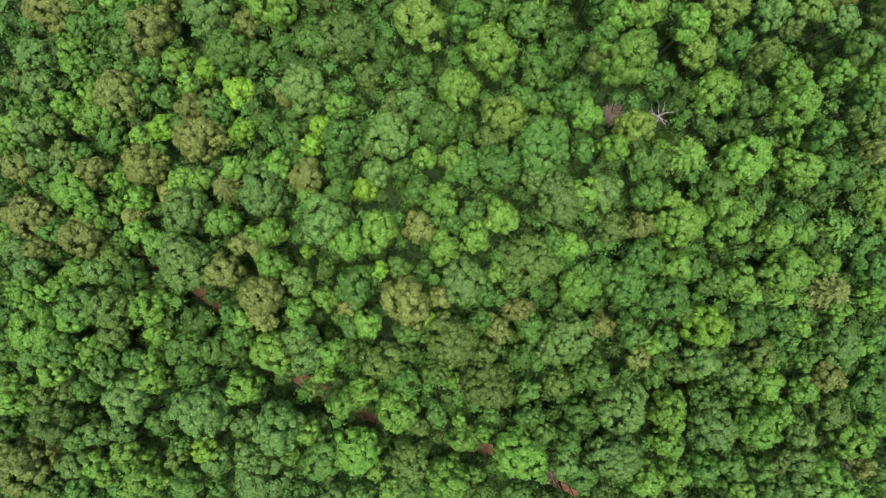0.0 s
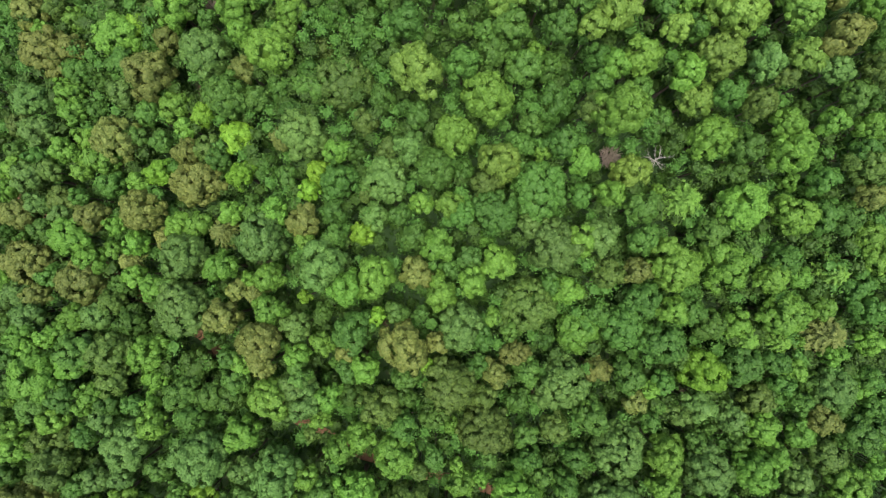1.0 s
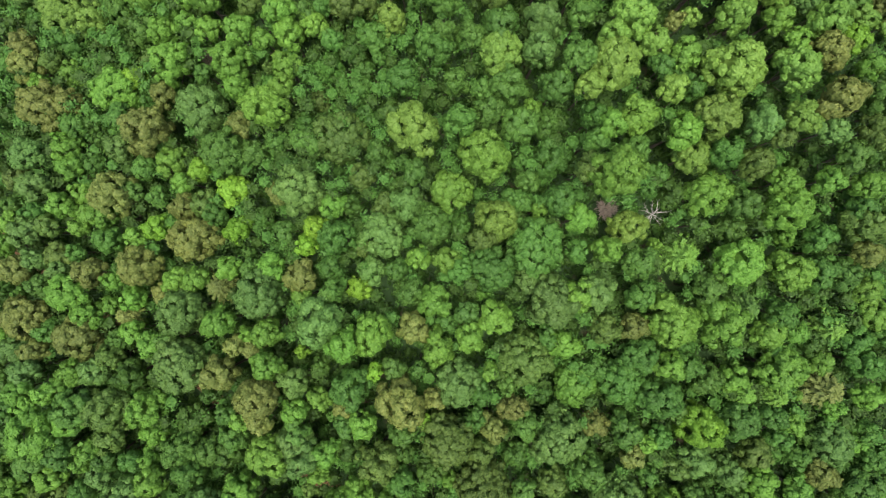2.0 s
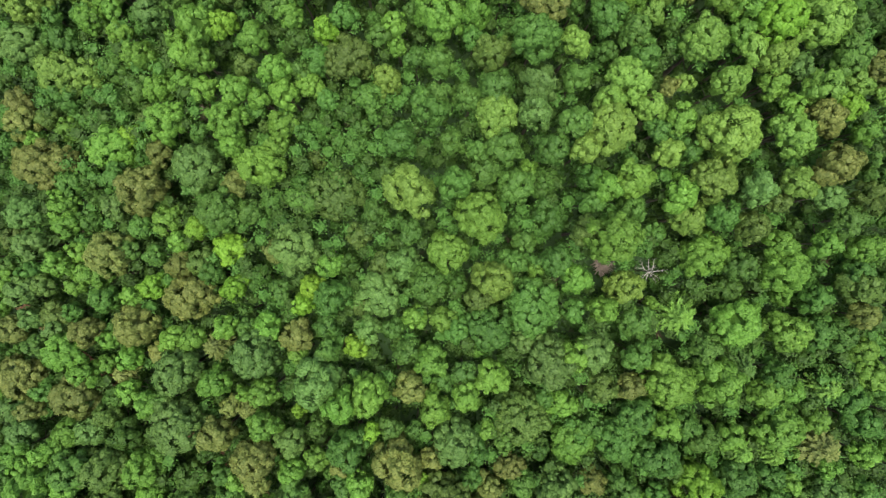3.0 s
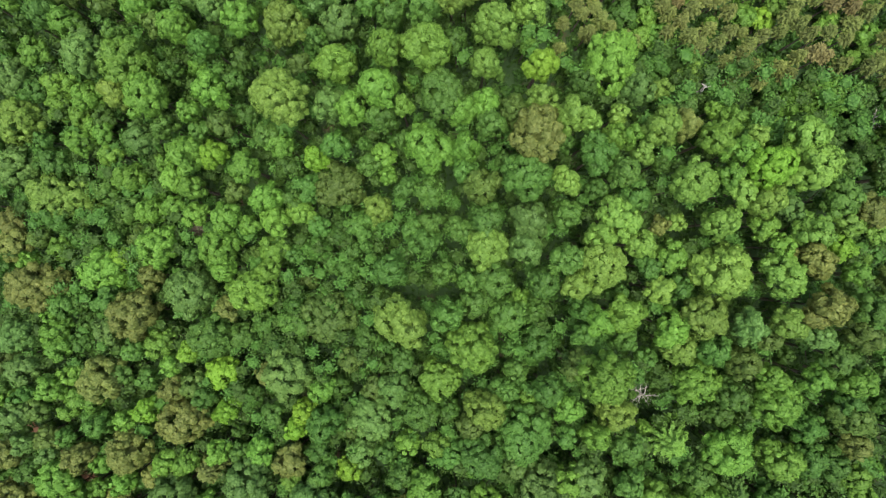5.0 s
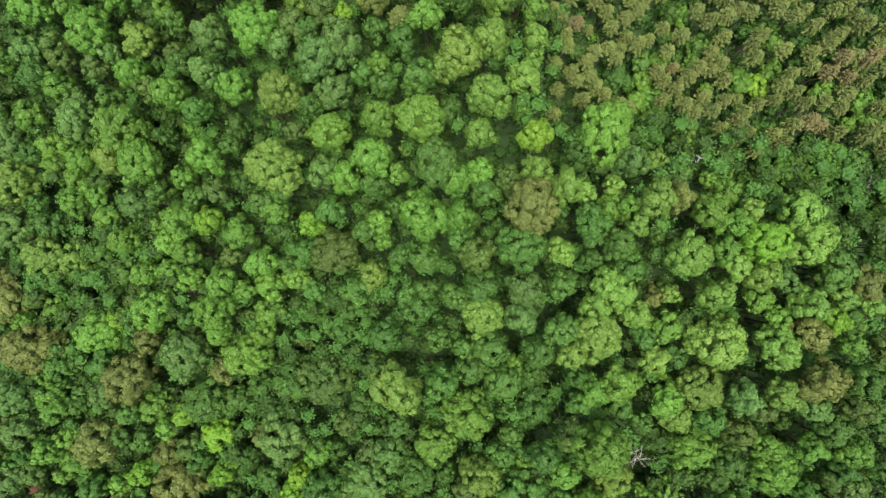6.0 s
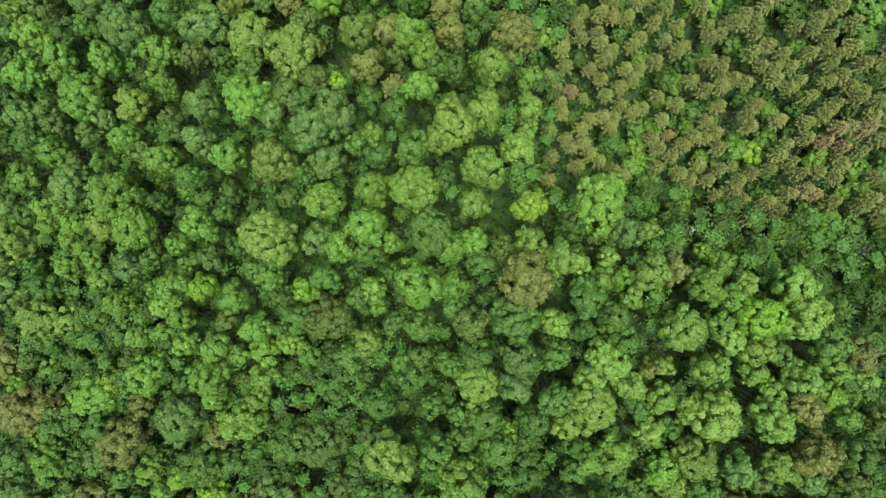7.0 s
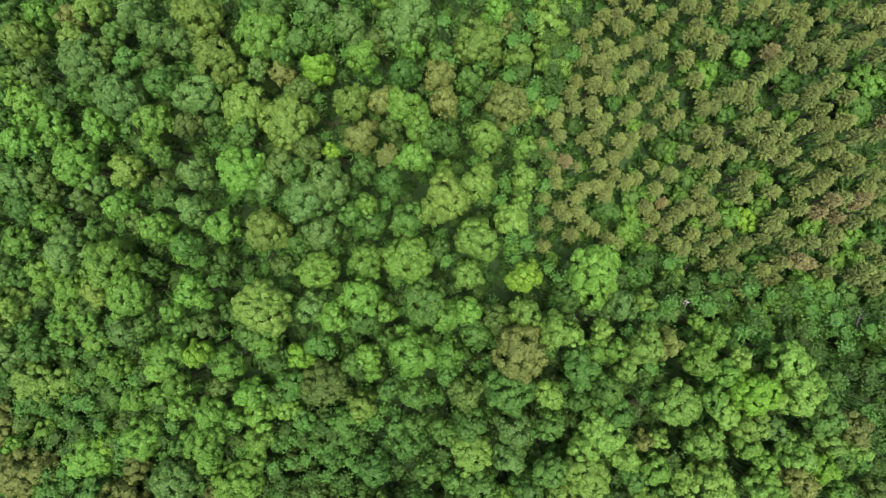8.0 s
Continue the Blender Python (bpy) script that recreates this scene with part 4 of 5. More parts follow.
tree(44.9, 46.2, 16.3, 6.0, "PALE")
tree(39.7, 46.3, 17.2, 5.6, "VIVID")
tree(-37.2, 46.3, 8.0, 3.9, "LIGHT")
tree(-43.7, 46.3, 9.1, 4.9, "MID")
tree(-33.5, 47.3, 10.9, 3.7, "LIGHT")
tree(-4.4, 47.5, 10.1, 3.0, "LIGHT")
tree(5.4, 47.6, 11.8, 3.3, "MID")
tree(-39.9, 47.8, 9.8, 4.6, "LIGHT")
tree(21.2, 48.4, 14.7, 4.4, "MID")
tree(26.2, 48.5, 14.5, 3.1, "PALE")
tree(-22.9, 48.5, 12.8, 4.5, "LIGHT")
tree(36.6, 48.5, 15.2, 3.6, "LIGHT")
tree(-17.4, 48.7, 10.4, 3.8, "DEEP")
tree(-6.5, 48.8, 10.9, 3.4, "MID")
tree(-13.9, 49.3, 10.9, 3.7, "VIVID")
tree(-56.3, 49.6, 11.0, 6.6, "GREY")
tree(-4.6, 49.8, 11.7, 3.6, "LIGHT")
tree(44.2, 49.8, 15.1, 4.7, "PALE")
tree(-34.9, 50.0, 9.3, 3.3, "LIGHT")
tree(34.4, 50.0, 15.1, 4.5, "LIGHT")
tree(38.6, 50.1, 14.6, 3.1, "PALE")
tree(5.7, 50.1, 12.6, 4.5, "LIGHT")
tree(0.8, 50.2, 13.7, 6.3, "LIGHT")
tree(-50.9, 50.3, 9.9, 4.7, "MID")
tree(-26.7, 50.3, 13.1, 4.0, "VIVID")
tree(20.6, 50.3, 13.8, 3.1, "MID")
tree(-30.0, 50.4, 13.9, 5.1, "LIGHT")
tree(23.1, 50.8, 13.1, 3.3, "LIGHT")
tree(25.2, 50.8, 13.4, 3.2, "LIGHT")
tree(14.0, 50.8, 17.5, 6.5, "BROWN")
tree(-18.0, 51.2, 12.2, 3.8, "LIGHT")
tree(-11.2, 51.2, 11.3, 4.2, "MID")
tree(-42.8, 51.4, 9.7, 3.6, "LIGHT")
tree(28.1, 51.5, 15.4, 4.7, "PALE")
tree(31.1, 51.8, 14.1, 3.9, "BROWN")
tree(37.4, 52.4, 12.2, 3.6, "LIGHT")
tree(-19.6, 52.5, 12.9, 3.3, "MID")
tree(20.0, 52.5, 13.6, 3.4, "PALE")
tree(8.8, 52.6, 13.0, 4.0, "MID")
tree(-46.6, 52.8, 9.8, 4.1, "LIGHT")
tree(-37.3, 52.9, 12.0, 4.6, "GREY")
tree(23.5, 53.2, 13.3, 2.8, "PALE")
tree(18.2, 53.4, 14.8, 4.7, "PALE")
tree(-28.7, 53.4, 11.7, 3.2, "MID")
tree(-16.6, 53.7, 12.9, 3.3, "MID")
tree(-43.1, 53.9, 10.3, 3.0, "LIGHT")
tree(-33.3, 53.9, 12.4, 3.4, "MID")
tree(-25.2, 54.1, 12.8, 3.7, "OLIVE")
tree(-6.1, 54.2, 12.5, 2.6, "MID")
tree(11.4, 54.3, 12.7, 4.0, "OLIVE")
tree(-4.5, 54.3, 11.7, 3.9, "DEEP")
tree(5.2, 54.9, 12.6, 4.4, "LIGHT")
tree(-8.4, 55.1, 14.0, 4.5, "LIGHT")
conifer(32.7, 55.1, 10.0, 3.5, "GREY")
tree(-44.9, 55.2, 8.8, 3.3, "LIGHT")
tree(8.1, 55.2, 12.7, 3.6, "LIGHT")
tree(14.7, 55.3, 14.0, 4.1, "PALE")
tree(-2.2, 55.3, 12.7, 2.9, "LIGHT")
tree(-22.4, 55.4, 11.7, 3.2, "DEEP")
tree(-56.2, 55.9, 11.6, 7.2, "STRAW")
tree(-29.5, 55.9, 13.0, 3.5, "LIGHT")
tree(-11.5, 56.1, 12.8, 4.3, "GREY")
tree(-17.2, 56.3, 17.2, 7.3, "STRAW")
tree(-43.0, 56.3, 10.1, 3.6, "DEEP")
tree(25.8, 56.3, 13.4, 4.4, "GREY")
tree(29.0, 56.5, 11.8, 3.1, "PALE")
tree(2.7, 56.8, 14.3, 5.9, "MID")
tree(-46.8, 56.8, 9.1, 3.6, "LIGHT")
tree(19.8, 57.2, 11.8, 4.4, "DEEP")
tree(-4.9, 57.6, 14.6, 5.2, "LIGHT")
tree(-50.4, 57.9, 8.8, 4.2, "LIGHT")
tree(-35.5, 58.1, 14.9, 6.1, "LIGHT")
tree(-26.7, 58.2, 14.0, 5.0, "LIGHT")
tree(-39.0, 58.5, 14.3, 4.8, "STRAW")
tree(-44.8, 58.7, 11.1, 4.4, "LIGHT")
tree(34.0, 59.0, 7.6, 3.1, "PALE")
tree(23.2, 59.4, 13.9, 7.5, "LIGHT")
tree(14.7, 59.6, 13.3, 4.6, "VIVID")
tree(-23.5, 59.6, 11.7, 3.0, "MID")
tree(29.0, 59.8, 8.9, 4.6, "DEEP")
tree(8.2, 60.2, 13.0, 3.9, "PALE")
tree(-53.7, 60.4, 9.4, 3.9, "MID")
tree(-10.5, 60.6, 14.3, 5.3, "LIGHT")
tree(-50.6, 61.2, 9.2, 4.2, "LIGHT")
tree(-32.5, 61.2, 11.9, 3.4, "DEEP")
tree(-15.3, 61.3, 12.2, 3.1, "OLIVE")
tree(-37.5, 61.7, 15.5, 6.8, "LIGHT")
tree(0.9, 61.7, 15.3, 5.8, "LIGHT")
tree(-4.0, 61.8, 15.0, 4.6, "LIGHT")
tree(-55.9, 61.9, 11.0, 5.3, "GREY")
tree(-22.5, 62.2, 12.2, 3.3, "DEEP")
tree(4.8, 63.1, 11.6, 3.2, "DEEP")
tree(-43.6, 63.5, 14.2, 5.9, "GREY")
tree(9.2, 64.1, 13.8, 5.7, "PALE")
tree(-12.6, 64.1, 13.1, 3.2, "MID")
tree(-27.2, 64.3, 13.6, 3.9, "MID")
tree(-52.7, 65.3, 11.1, 4.4, "LIGHT")
tree(-9.5, 65.3, 14.4, 4.7, "GREY")
tree(-16.3, 65.7, 14.7, 5.6, "STRAW")
tree(-3.3, 66.0, 13.5, 3.5, "MID")
tree(-39.6, 66.1, 13.0, 3.4, "MID")
tree(-21.9, 66.3, 14.9, 4.7, "LIGHT")
tree(13.3, 66.3, 12.3, 4.5, "PALE")
tree(-30.6, 66.4, 13.7, 4.4, "LIGHT")
tree(0.8, 66.6, 14.2, 4.9, "MID")
tree(-44.8, 67.0, 12.3, 3.3, "GREY")
tree(-6.1, 67.4, 13.1, 3.2, "MID")
tree(-34.3, 67.4, 12.5, 3.4, "OLIVE")
tree(4.2, 67.7, 13.6, 4.0, "STRAW")
tree(-46.6, 68.1, 12.8, 4.3, "LIGHT")
tree(-4.0, 68.4, 12.9, 3.2, "LIGHT")
tree(-25.8, 68.6, 14.7, 4.3, "GREY")
tree(14.8, 68.9, 10.6, 3.0, "PALE")
tree(-11.0, 69.2, 15.6, 6.1, "GREY")
tree(-36.0, 69.3, 12.6, 4.3, "LIGHT")
tree(5.9, 69.4, 14.8, 5.7, "STRAW")
tree(-49.4, 69.7, 12.9, 4.3, "MID")
tree(-41.2, 70.2, 12.8, 3.7, "OLIVE")
tree(-29.4, 70.2, 12.9, 3.3, "MID")
tree(9.3, 70.7, 13.9, 5.2, "STRAW")
tree(-45.7, 71.4, 13.0, 3.4, "OLIVE")
tree(-16.2, 71.4, 14.5, 3.5, "GREY")
tree(-1.1, 71.4, 13.1, 4.2, "MID")
tree(15.2, 71.5, 10.1, 3.9, "PALE")
tree(-8.8, 71.5, 14.7, 5.6, "GREY")
tree(-31.4, 72.0, 10.5, 3.5, "OLIVE")
tree(-39.7, 72.3, 12.3, 3.4, "GREY")
tree(-4.6, 72.9, 12.5, 3.2, "MID")
tree(-50.3, 73.0, 13.5, 4.2, "GREY")
tree(-25.0, 73.0, 15.2, 4.6, "GREY")
tree(-18.9, 73.0, 16.7, 5.8, "LIGHT")
tree(-12.8, 73.0, 13.6, 3.5, "MID")
tree(-46.6, 73.6, 13.3, 3.7, "OLIVE")
tree(-14.4, 73.7, 14.3, 4.2, "OLIVE")
tree(-35.8, 73.9, 12.2, 5.0, "STRAW")
tree(1.8, 74.1, 13.3, 4.4, "LIGHT")
conifer(-1.4, 74.5, 12.2, 2.9, "BROWN")
tree(-41.6, 74.7, 14.2, 6.0, "LIGHT")
tree(15.4, 75.2, 8.9, 3.5, "LIGHT")
tree(-8.3, 75.4, 12.2, 2.4, "VIVID")
tree(-30.2, 75.6, 12.2, 3.3, "MID")
tree(-11.0, 75.7, 13.3, 3.9, "OLIVE")
tree(5.7, 76.0, 10.8, 3.8, "DEEP")
tree(10.5, 76.2, 11.3, 4.6, "PALE")
tree(3.9, 76.6, 12.2, 3.7, "MID")
tree(-4.4, 76.8, 13.3, 4.5, "BROWN")
tree(-31.6, 77.3, 12.3, 3.7, "LIGHT")
tree(-19.0, 77.5, 13.7, 3.7, "MID")
tree(16.3, 77.6, 7.1, 3.0, "DEEP")
tree(-1.0, 77.7, 12.5, 3.1, "OLIVE")
tree(-49.2, 77.9, 14.3, 4.8, "LIGHT")
tree(2.6, 78.1, 12.9, 4.3, "LIGHT")
tree(-44.9, 78.2, 13.0, 3.6, "LIGHT")
tree(-38.3, 78.8, 12.5, 3.5, "LIGHT")
tree(-13.3, 78.8, 14.8, 6.3, "STRAW")
tree(-23.2, 79.0, 12.2, 3.6, "DEEP")
tree(-26.3, 79.2, 13.8, 3.9, "OLIVE")
tree(-30.7, 79.8, 14.0, 4.8, "LIGHT")
tree(-44.7, 80.0, 13.4, 4.2, "LIGHT")
tree(13.3, 80.1, 10.1, 5.8, "BROWN")
tree(-38.5, 80.1, 13.0, 3.7, "LIGHT")
tree(17.4, 80.2, 7.6, 3.2, "PALE")
tree(0.8, 80.2, 13.4, 4.7, "LIGHT")
tree(7.9, 80.2, 10.4, 2.9, "MID")
tree(5.6, 80.6, 11.8, 4.0, "BROWN")
tree(-5.5, 80.7, 13.4, 4.7, "STRAW")
tree(-1.8, 80.8, 12.5, 3.6, "BROWN")
tree(-19.2, 81.2, 13.6, 6.2, "STRAW")
tree(11.2, 82.3, 7.7, 2.4, "LIGHT")
tree(-34.4, 82.4, 15.5, 6.2, "GREY")
tree(-24.8, 82.5, 14.9, 5.7, "GREY")
tree(-12.0, 82.6, 12.5, 3.8, "OLIVE")
tree(-47.0, 82.9, 14.1, 4.5, "LIGHT")
tree(14.7, 83.1, 6.8, 3.2, "OLIVE")
tree(13.0, 83.2, 7.2, 3.0, "OLIVE")
tree(8.6, 83.4, 10.4, 3.9, "MID")
tree(-44.3, 83.6, 12.8, 4.5, "DEEP")
tree(-50.1, 83.7, 12.5, 3.4, "LIGHT")
tree(4.9, 83.9, 11.7, 4.3, "BROWN")
tree(-41.5, 84.0, 12.1, 3.4, "MID")
tree(1.2, 84.0, 11.9, 3.9, "MID")
tree(-29.4, 84.4, 14.0, 4.5, "MID")
tree(-14.2, 84.9, 11.8, 3.4, "BROWN")
tree(-9.6, 85.3, 12.4, 4.4, "VIVID")
tree(19.2, 85.5, 7.3, 4.7, "PALE")
tree(-17.5, 85.9, 11.5, 3.3, "GREY")
tree(14.8, 86.1, 8.3, 4.4, "STRAW")
tree(-4.1, 86.2, 12.2, 4.5, "LIGHT")
tree(-46.7, 86.4, 14.3, 4.6, "OLIVE")
tree(5.3, 86.6, 10.4, 3.4, "MID")
tree(-22.0, 86.7, 14.0, 6.3, "STRAW")
tree(-50.9, 86.7, 12.7, 3.2, "LIGHT")
tree(1.7, 86.9, 10.7, 3.2, "LIGHT")
tree(-14.1, 87.0, 11.4, 3.2, "MID")
tree(-39.7, 87.1, 15.0, 5.8, "GREY")
tree(-30.7, 87.4, 12.8, 3.3, "OLIVE")
tree(-33.6, 87.5, 13.2, 3.6, "MID")
tree(10.0, 87.6, 10.5, 5.8, "STRAW")
tree(-2.2, 88.3, 10.7, 3.2, "OLIVE")
tree(-12.0, 88.6, 11.3, 3.5, "MID")
tree(-12.0, 89.0, 11.1, 3.2, "GREY")
tree(-27.2, 89.2, 12.9, 4.0, "GREY")
tree(-9.3, 89.4, 9.9, 3.5, "DEEP")
tree(-37.0, 89.4, 13.1, 3.5, "OLIVE")
tree(-51.1, 89.6, 12.2, 2.8, "DEEP")
tree(-16.6, 89.7, 13.2, 6.4, "LIGHT")
tree(18.0, 90.0, 7.8, 5.7, "PALE")
tree(-5.9, 90.1, 11.6, 4.7, "GREY")
tree(13.9, 90.1, 7.3, 3.5, "BROWN")
tree(-41.0, 90.2, 13.9, 4.4, "STRAW")
tree(-29.9, 90.3, 13.4, 4.5, "GREY")
tree(-54.4, 90.3, 13.0, 3.5, "DEEP")
tree(1.4, 90.4, 11.8, 6.7, "GREY")
tree(-47.1, 90.8, 14.4, 4.7, "STRAW")
tree(-35.8, 90.8, 12.8, 3.3, "MID")
tree(8.2, 91.1, 7.4, 3.1, "DEEP")
tree(20.7, 91.6, 6.0, 4.1, "PALE")
tree(12.2, 91.8, 7.7, 3.9, "LIGHT")
tree(-9.8, 92.3, 10.9, 4.0, "GREY")
tree(-32.7, 92.7, 13.3, 4.5, "GREY")
tree(-24.5, 92.7, 13.7, 6.6, "STRAW")
tree(-15.4, 93.0, 11.2, 4.0, "MID")
tree(-41.8, 93.3, 13.2, 3.6, "BROWN")
tree(-18.7, 93.3, 9.9, 3.3, "DEEP")
tree(-45.1, 93.7, 14.1, 4.6, "LIGHT")
tree(-38.3, 94.1, 13.4, 4.3, "STRAW")
tree(-50.3, 94.9, 12.5, 3.4, "DEEP")
tree(-53.2, 97.1, 12.9, 3.7, "MID")
# ---- the pine plantation and its shrubs ----
bare_shrub(60.0, -30.9, 4.5, 4.0)
bare_shrub(23.6, 18.8, 4.5, 3.5)
bare_shrub(56.3, 21.1, 4.5, 2.1)
bare_shrub(-32.5, 40.8, 4.5, 2.5)
bare_shrub(30.1, 41.1, 4.5, 2.8)
pine(24.6, 90.3, 7.4, 2.02)
pine(24.0, 89.1, 6.8, 1.76)
pine(26.2, 90.5, 7.0, 1.76)
pine(27.5, 88.9, 7.0, 1.76)
pine(29.6, 90.2, 7.8, 1.76)
pine(28.5, 86.9, 7.4, 1.85)
pine(27.2, 86.2, 7.2, 1.76)
pine(25.3, 87.1, 7.2, 2.02)
pine(22.7, 86.7, 7.1, 1.85)
pine(22.1, 85.6, 7.5, 1.94)
pine(24.4, 85.3, 7.4, 2.11)
pine(25.2, 84.1, 7.2, 2.02)
pine(29.2, 84.3, 7.1, 2.02)
pine(30.0, 87.4, 7.1, 1.94)
pine(21.8, 83.2, 6.9, 1.76)
pine(23.8, 82.7, 7.3, 1.94)
pine(25.3, 82.2, 7.2, 1.85)
pine(20.9, 81.6, 7.8, 2.02)
pine(21.5, 80.1, 7.3, 1.85)
pine(23.5, 80.6, 6.7, 1.94)
pine(23.9, 79.3, 7.8, 2.11)
pine(27.0, 82.2, 6.7, 1.94)
pine(30.3, 81.4, 6.7, 1.94)
pine(28.7, 79.7, 6.9, 1.85)
pine(27.5, 78.6, 7.9, 1.94)
pine(25.3, 78.4, 7.2, 1.85)
pine(24.4, 77.3, 7.7, 2.11)
pine(22.9, 76.5, 6.6, 1.94)
pine(19.2, 78.6, 8.3, 2.11)
pine(19.7, 76.7, 7.8, 1.85)
pine(26.6, 75.9, 8.3, 1.76)
pine(28.5, 76.1, 7.0, 1.94)
pine(30.4, 76.9, 7.1, 2.02)
pine(19.5, 80.3, 7.0, 1.94)
pine(32.1, 89.7, 7.8, 1.85)
pine(33.6, 90.5, 8.2, 1.76)
pine(35.2, 88.6, 7.2, 1.76)
pine(35.8, 87.0, 8.3, 1.76)
pine(37.8, 86.6, 7.3, 1.76)
pine(36.9, 85.3, 8.3, 1.85)
pine(33.9, 84.7, 8.0, 2.02)
pine(31.4, 88.8, 6.8, 2.02)
pine(38.8, 89.5, 7.1, 1.94)
pine(41.1, 89.7, 7.8, 1.94)
pine(43.5, 89.2, 8.0, 1.94)
pine(46.3, 87.8, 7.7, 1.94)
pine(45.4, 86.5, 8.2, 1.94)
pine(45.3, 89.0, 8.2, 1.76)
pine(49.8, 87.2, 6.8, 1.94)
pine(49.3, 84.7, 7.9, 1.67)
pine(46.8, 85.1, 7.8, 1.85)
pine(48.1, 85.3, 8.0, 1.67)
pine(50.6, 84.0, 6.7, 1.85)
pine(47.5, 83.6, 7.0, 2.02)
pine(43.8, 85.3, 6.7, 2.02, "RUST")
pine(43.4, 83.3, 7.6, 1.85)
pine(44.6, 84.2, 7.4, 1.94)
pine(41.8, 82.0, 8.0, 1.76)
pine(39.9, 81.2, 7.9, 1.76)
pine(39.3, 80.2, 8.2, 1.85)
pine(41.1, 80.7, 7.4, 2.02)
pine(38.4, 80.6, 7.7, 1.85)
pine(41.6, 79.4, 6.8, 1.67)
pine(50.1, 81.4, 7.6, 1.85)
pine(50.9, 85.3, 7.2, 1.76)
pine(52.5, 85.6, 7.4, 1.76)
pine(53.6, 86.1, 6.7, 1.94)
pine(54.4, 84.0, 7.6, 1.94)
pine(52.2, 88.2, 7.8, 1.67)
pine(53.5, 87.9, 8.0, 1.76)
pine(51.0, 89.2, 6.8, 1.67)
pine(37.5, 79.4, 7.3, 1.85)
pine(36.2, 79.0, 7.8, 1.85)
pine(32.6, 77.7, 8.0, 1.94)
pine(40.8, 76.9, 8.0, 2.02)
pine(42.6, 77.6, 8.1, 1.85)
pine(44.1, 76.4, 8.1, 1.85)
pine(45.5, 79.5, 7.5, 1.76)
pine(47.3, 79.1, 8.1, 1.67)
pine(47.9, 80.1, 7.8, 1.94)
pine(49.1, 80.7, 6.9, 1.94)
pine(51.8, 79.6, 7.4, 1.85)
pine(49.5, 78.5, 6.8, 1.85)
pine(49.2, 77.0, 7.1, 1.85)
pine(50.3, 76.3, 7.2, 1.76)
pine(51.4, 76.9, 8.1, 2.02)
pine(47.0, 76.4, 8.0, 1.85)
pine(36.4, 76.3, 7.5, 2.02)
pine(37.8, 75.4, 7.4, 2.02)
pine(42.3, 75.5, 7.4, 1.85)
pine(43.6, 74.9, 7.6, 1.94)
pine(45.4, 75.2, 7.4, 1.85)
pine(49.8, 75.2, 7.3, 1.67)
pine(53.6, 75.2, 7.2, 1.94)
pine(55.3, 75.3, 7.3, 1.76)
pine(34.4, 74.1, 8.0, 2.02)
pine(37.6, 73.3, 8.3, 1.94)
pine(36.0, 73.2, 7.3, 1.94)
pine(39.3, 74.2, 7.6, 2.02)
pine(40.5, 73.7, 7.9, 1.76)
pine(37.9, 71.3, 7.1, 1.94)
pine(32.9, 71.7, 7.2, 2.02)
pine(41.8, 71.0, 7.6, 1.94)
pine(40.7, 69.9, 8.2, 1.76)
pine(41.5, 68.7, 7.2, 1.94)
pine(36.5, 69.5, 7.3, 2.02)
pine(37.4, 68.0, 7.9, 2.02)
pine(36.2, 67.5, 7.4, 1.76)
pine(38.1, 66.3, 7.0, 2.02)
pine(33.6, 66.7, 7.8, 2.11)
pine(34.9, 67.5, 8.1, 1.94)
pine(32.5, 65.4, 7.4, 1.94)
pine(35.8, 64.3, 7.2, 2.02)
pine(34.9, 62.6, 7.2, 2.11)
pine(36.6, 62.4, 8.2, 1.85)
pine(37.7, 63.5, 8.1, 1.76)
pine(33.2, 63.3, 8.2, 1.94)
pine(41.8, 63.1, 7.9, 1.85)
pine(40.7, 62.2, 7.2, 1.94)
pine(39.9, 61.2, 7.5, 2.11)
pine(38.0, 60.4, 7.0, 1.85)
pine(39.4, 59.0, 8.1, 1.94)
pine(41.4, 60.0, 6.9, 1.94)
pine(44.5, 69.1, 8.1, 1.94)
pine(43.5, 73.7, 7.8, 1.94)
pine(45.3, 72.9, 7.9, 1.94)
pine(46.5, 73.5, 6.9, 1.94)
pine(47.8, 71.9, 7.3, 1.76)
pine(48.0, 69.0, 6.8, 1.85)
pine(49.2, 69.4, 7.8, 1.94)
pine(49.9, 70.1, 8.0, 1.85)
pine(51.0, 70.9, 6.7, 1.85)
pine(49.6, 73.5, 7.3, 1.67)
pine(50.9, 73.9, 7.7, 1.94)
pine(52.8, 71.4, 8.0, 2.02)
pine(55.3, 70.7, 7.8, 1.85)
pine(54.9, 69.3, 7.5, 1.76)
pine(56.2, 69.0, 7.6, 1.94)
pine(52.6, 68.2, 7.3, 2.02)
pine(53.8, 67.8, 7.7, 2.02, "RUST")
pine(54.8, 68.3, 7.1, 2.02, "RUST")
pine(50.9, 67.9, 8.3, 2.02, "RUST")
pine(50.1, 66.6, 6.9, 1.94, "RUST")
pine(52.2, 65.9, 7.0, 1.76, "RUST")
pine(54.1, 65.4, 7.0, 1.94)
pine(55.5, 66.5, 8.1, 1.85)
pine(45.3, 66.4, 8.1, 1.85)
pine(44.8, 65.0, 7.7, 2.02)
pine(44.2, 63.6, 7.2, 1.76)
pine(46.1, 64.3, 7.5, 1.85)
pine(47.0, 62.9, 8.2, 1.85)
pine(47.7, 67.0, 7.7, 1.85)
pine(51.8, 63.5, 8.0, 2.02)
pine(51.2, 62.1, 7.8, 1.85)
pine(52.2, 64.4, 6.7, 1.94)
pine(49.5, 63.0, 7.8, 1.76)
pine(47.9, 61.0, 7.9, 2.11, "RUST")
pine(49.2, 60.4, 7.5, 1.85, "RUST")
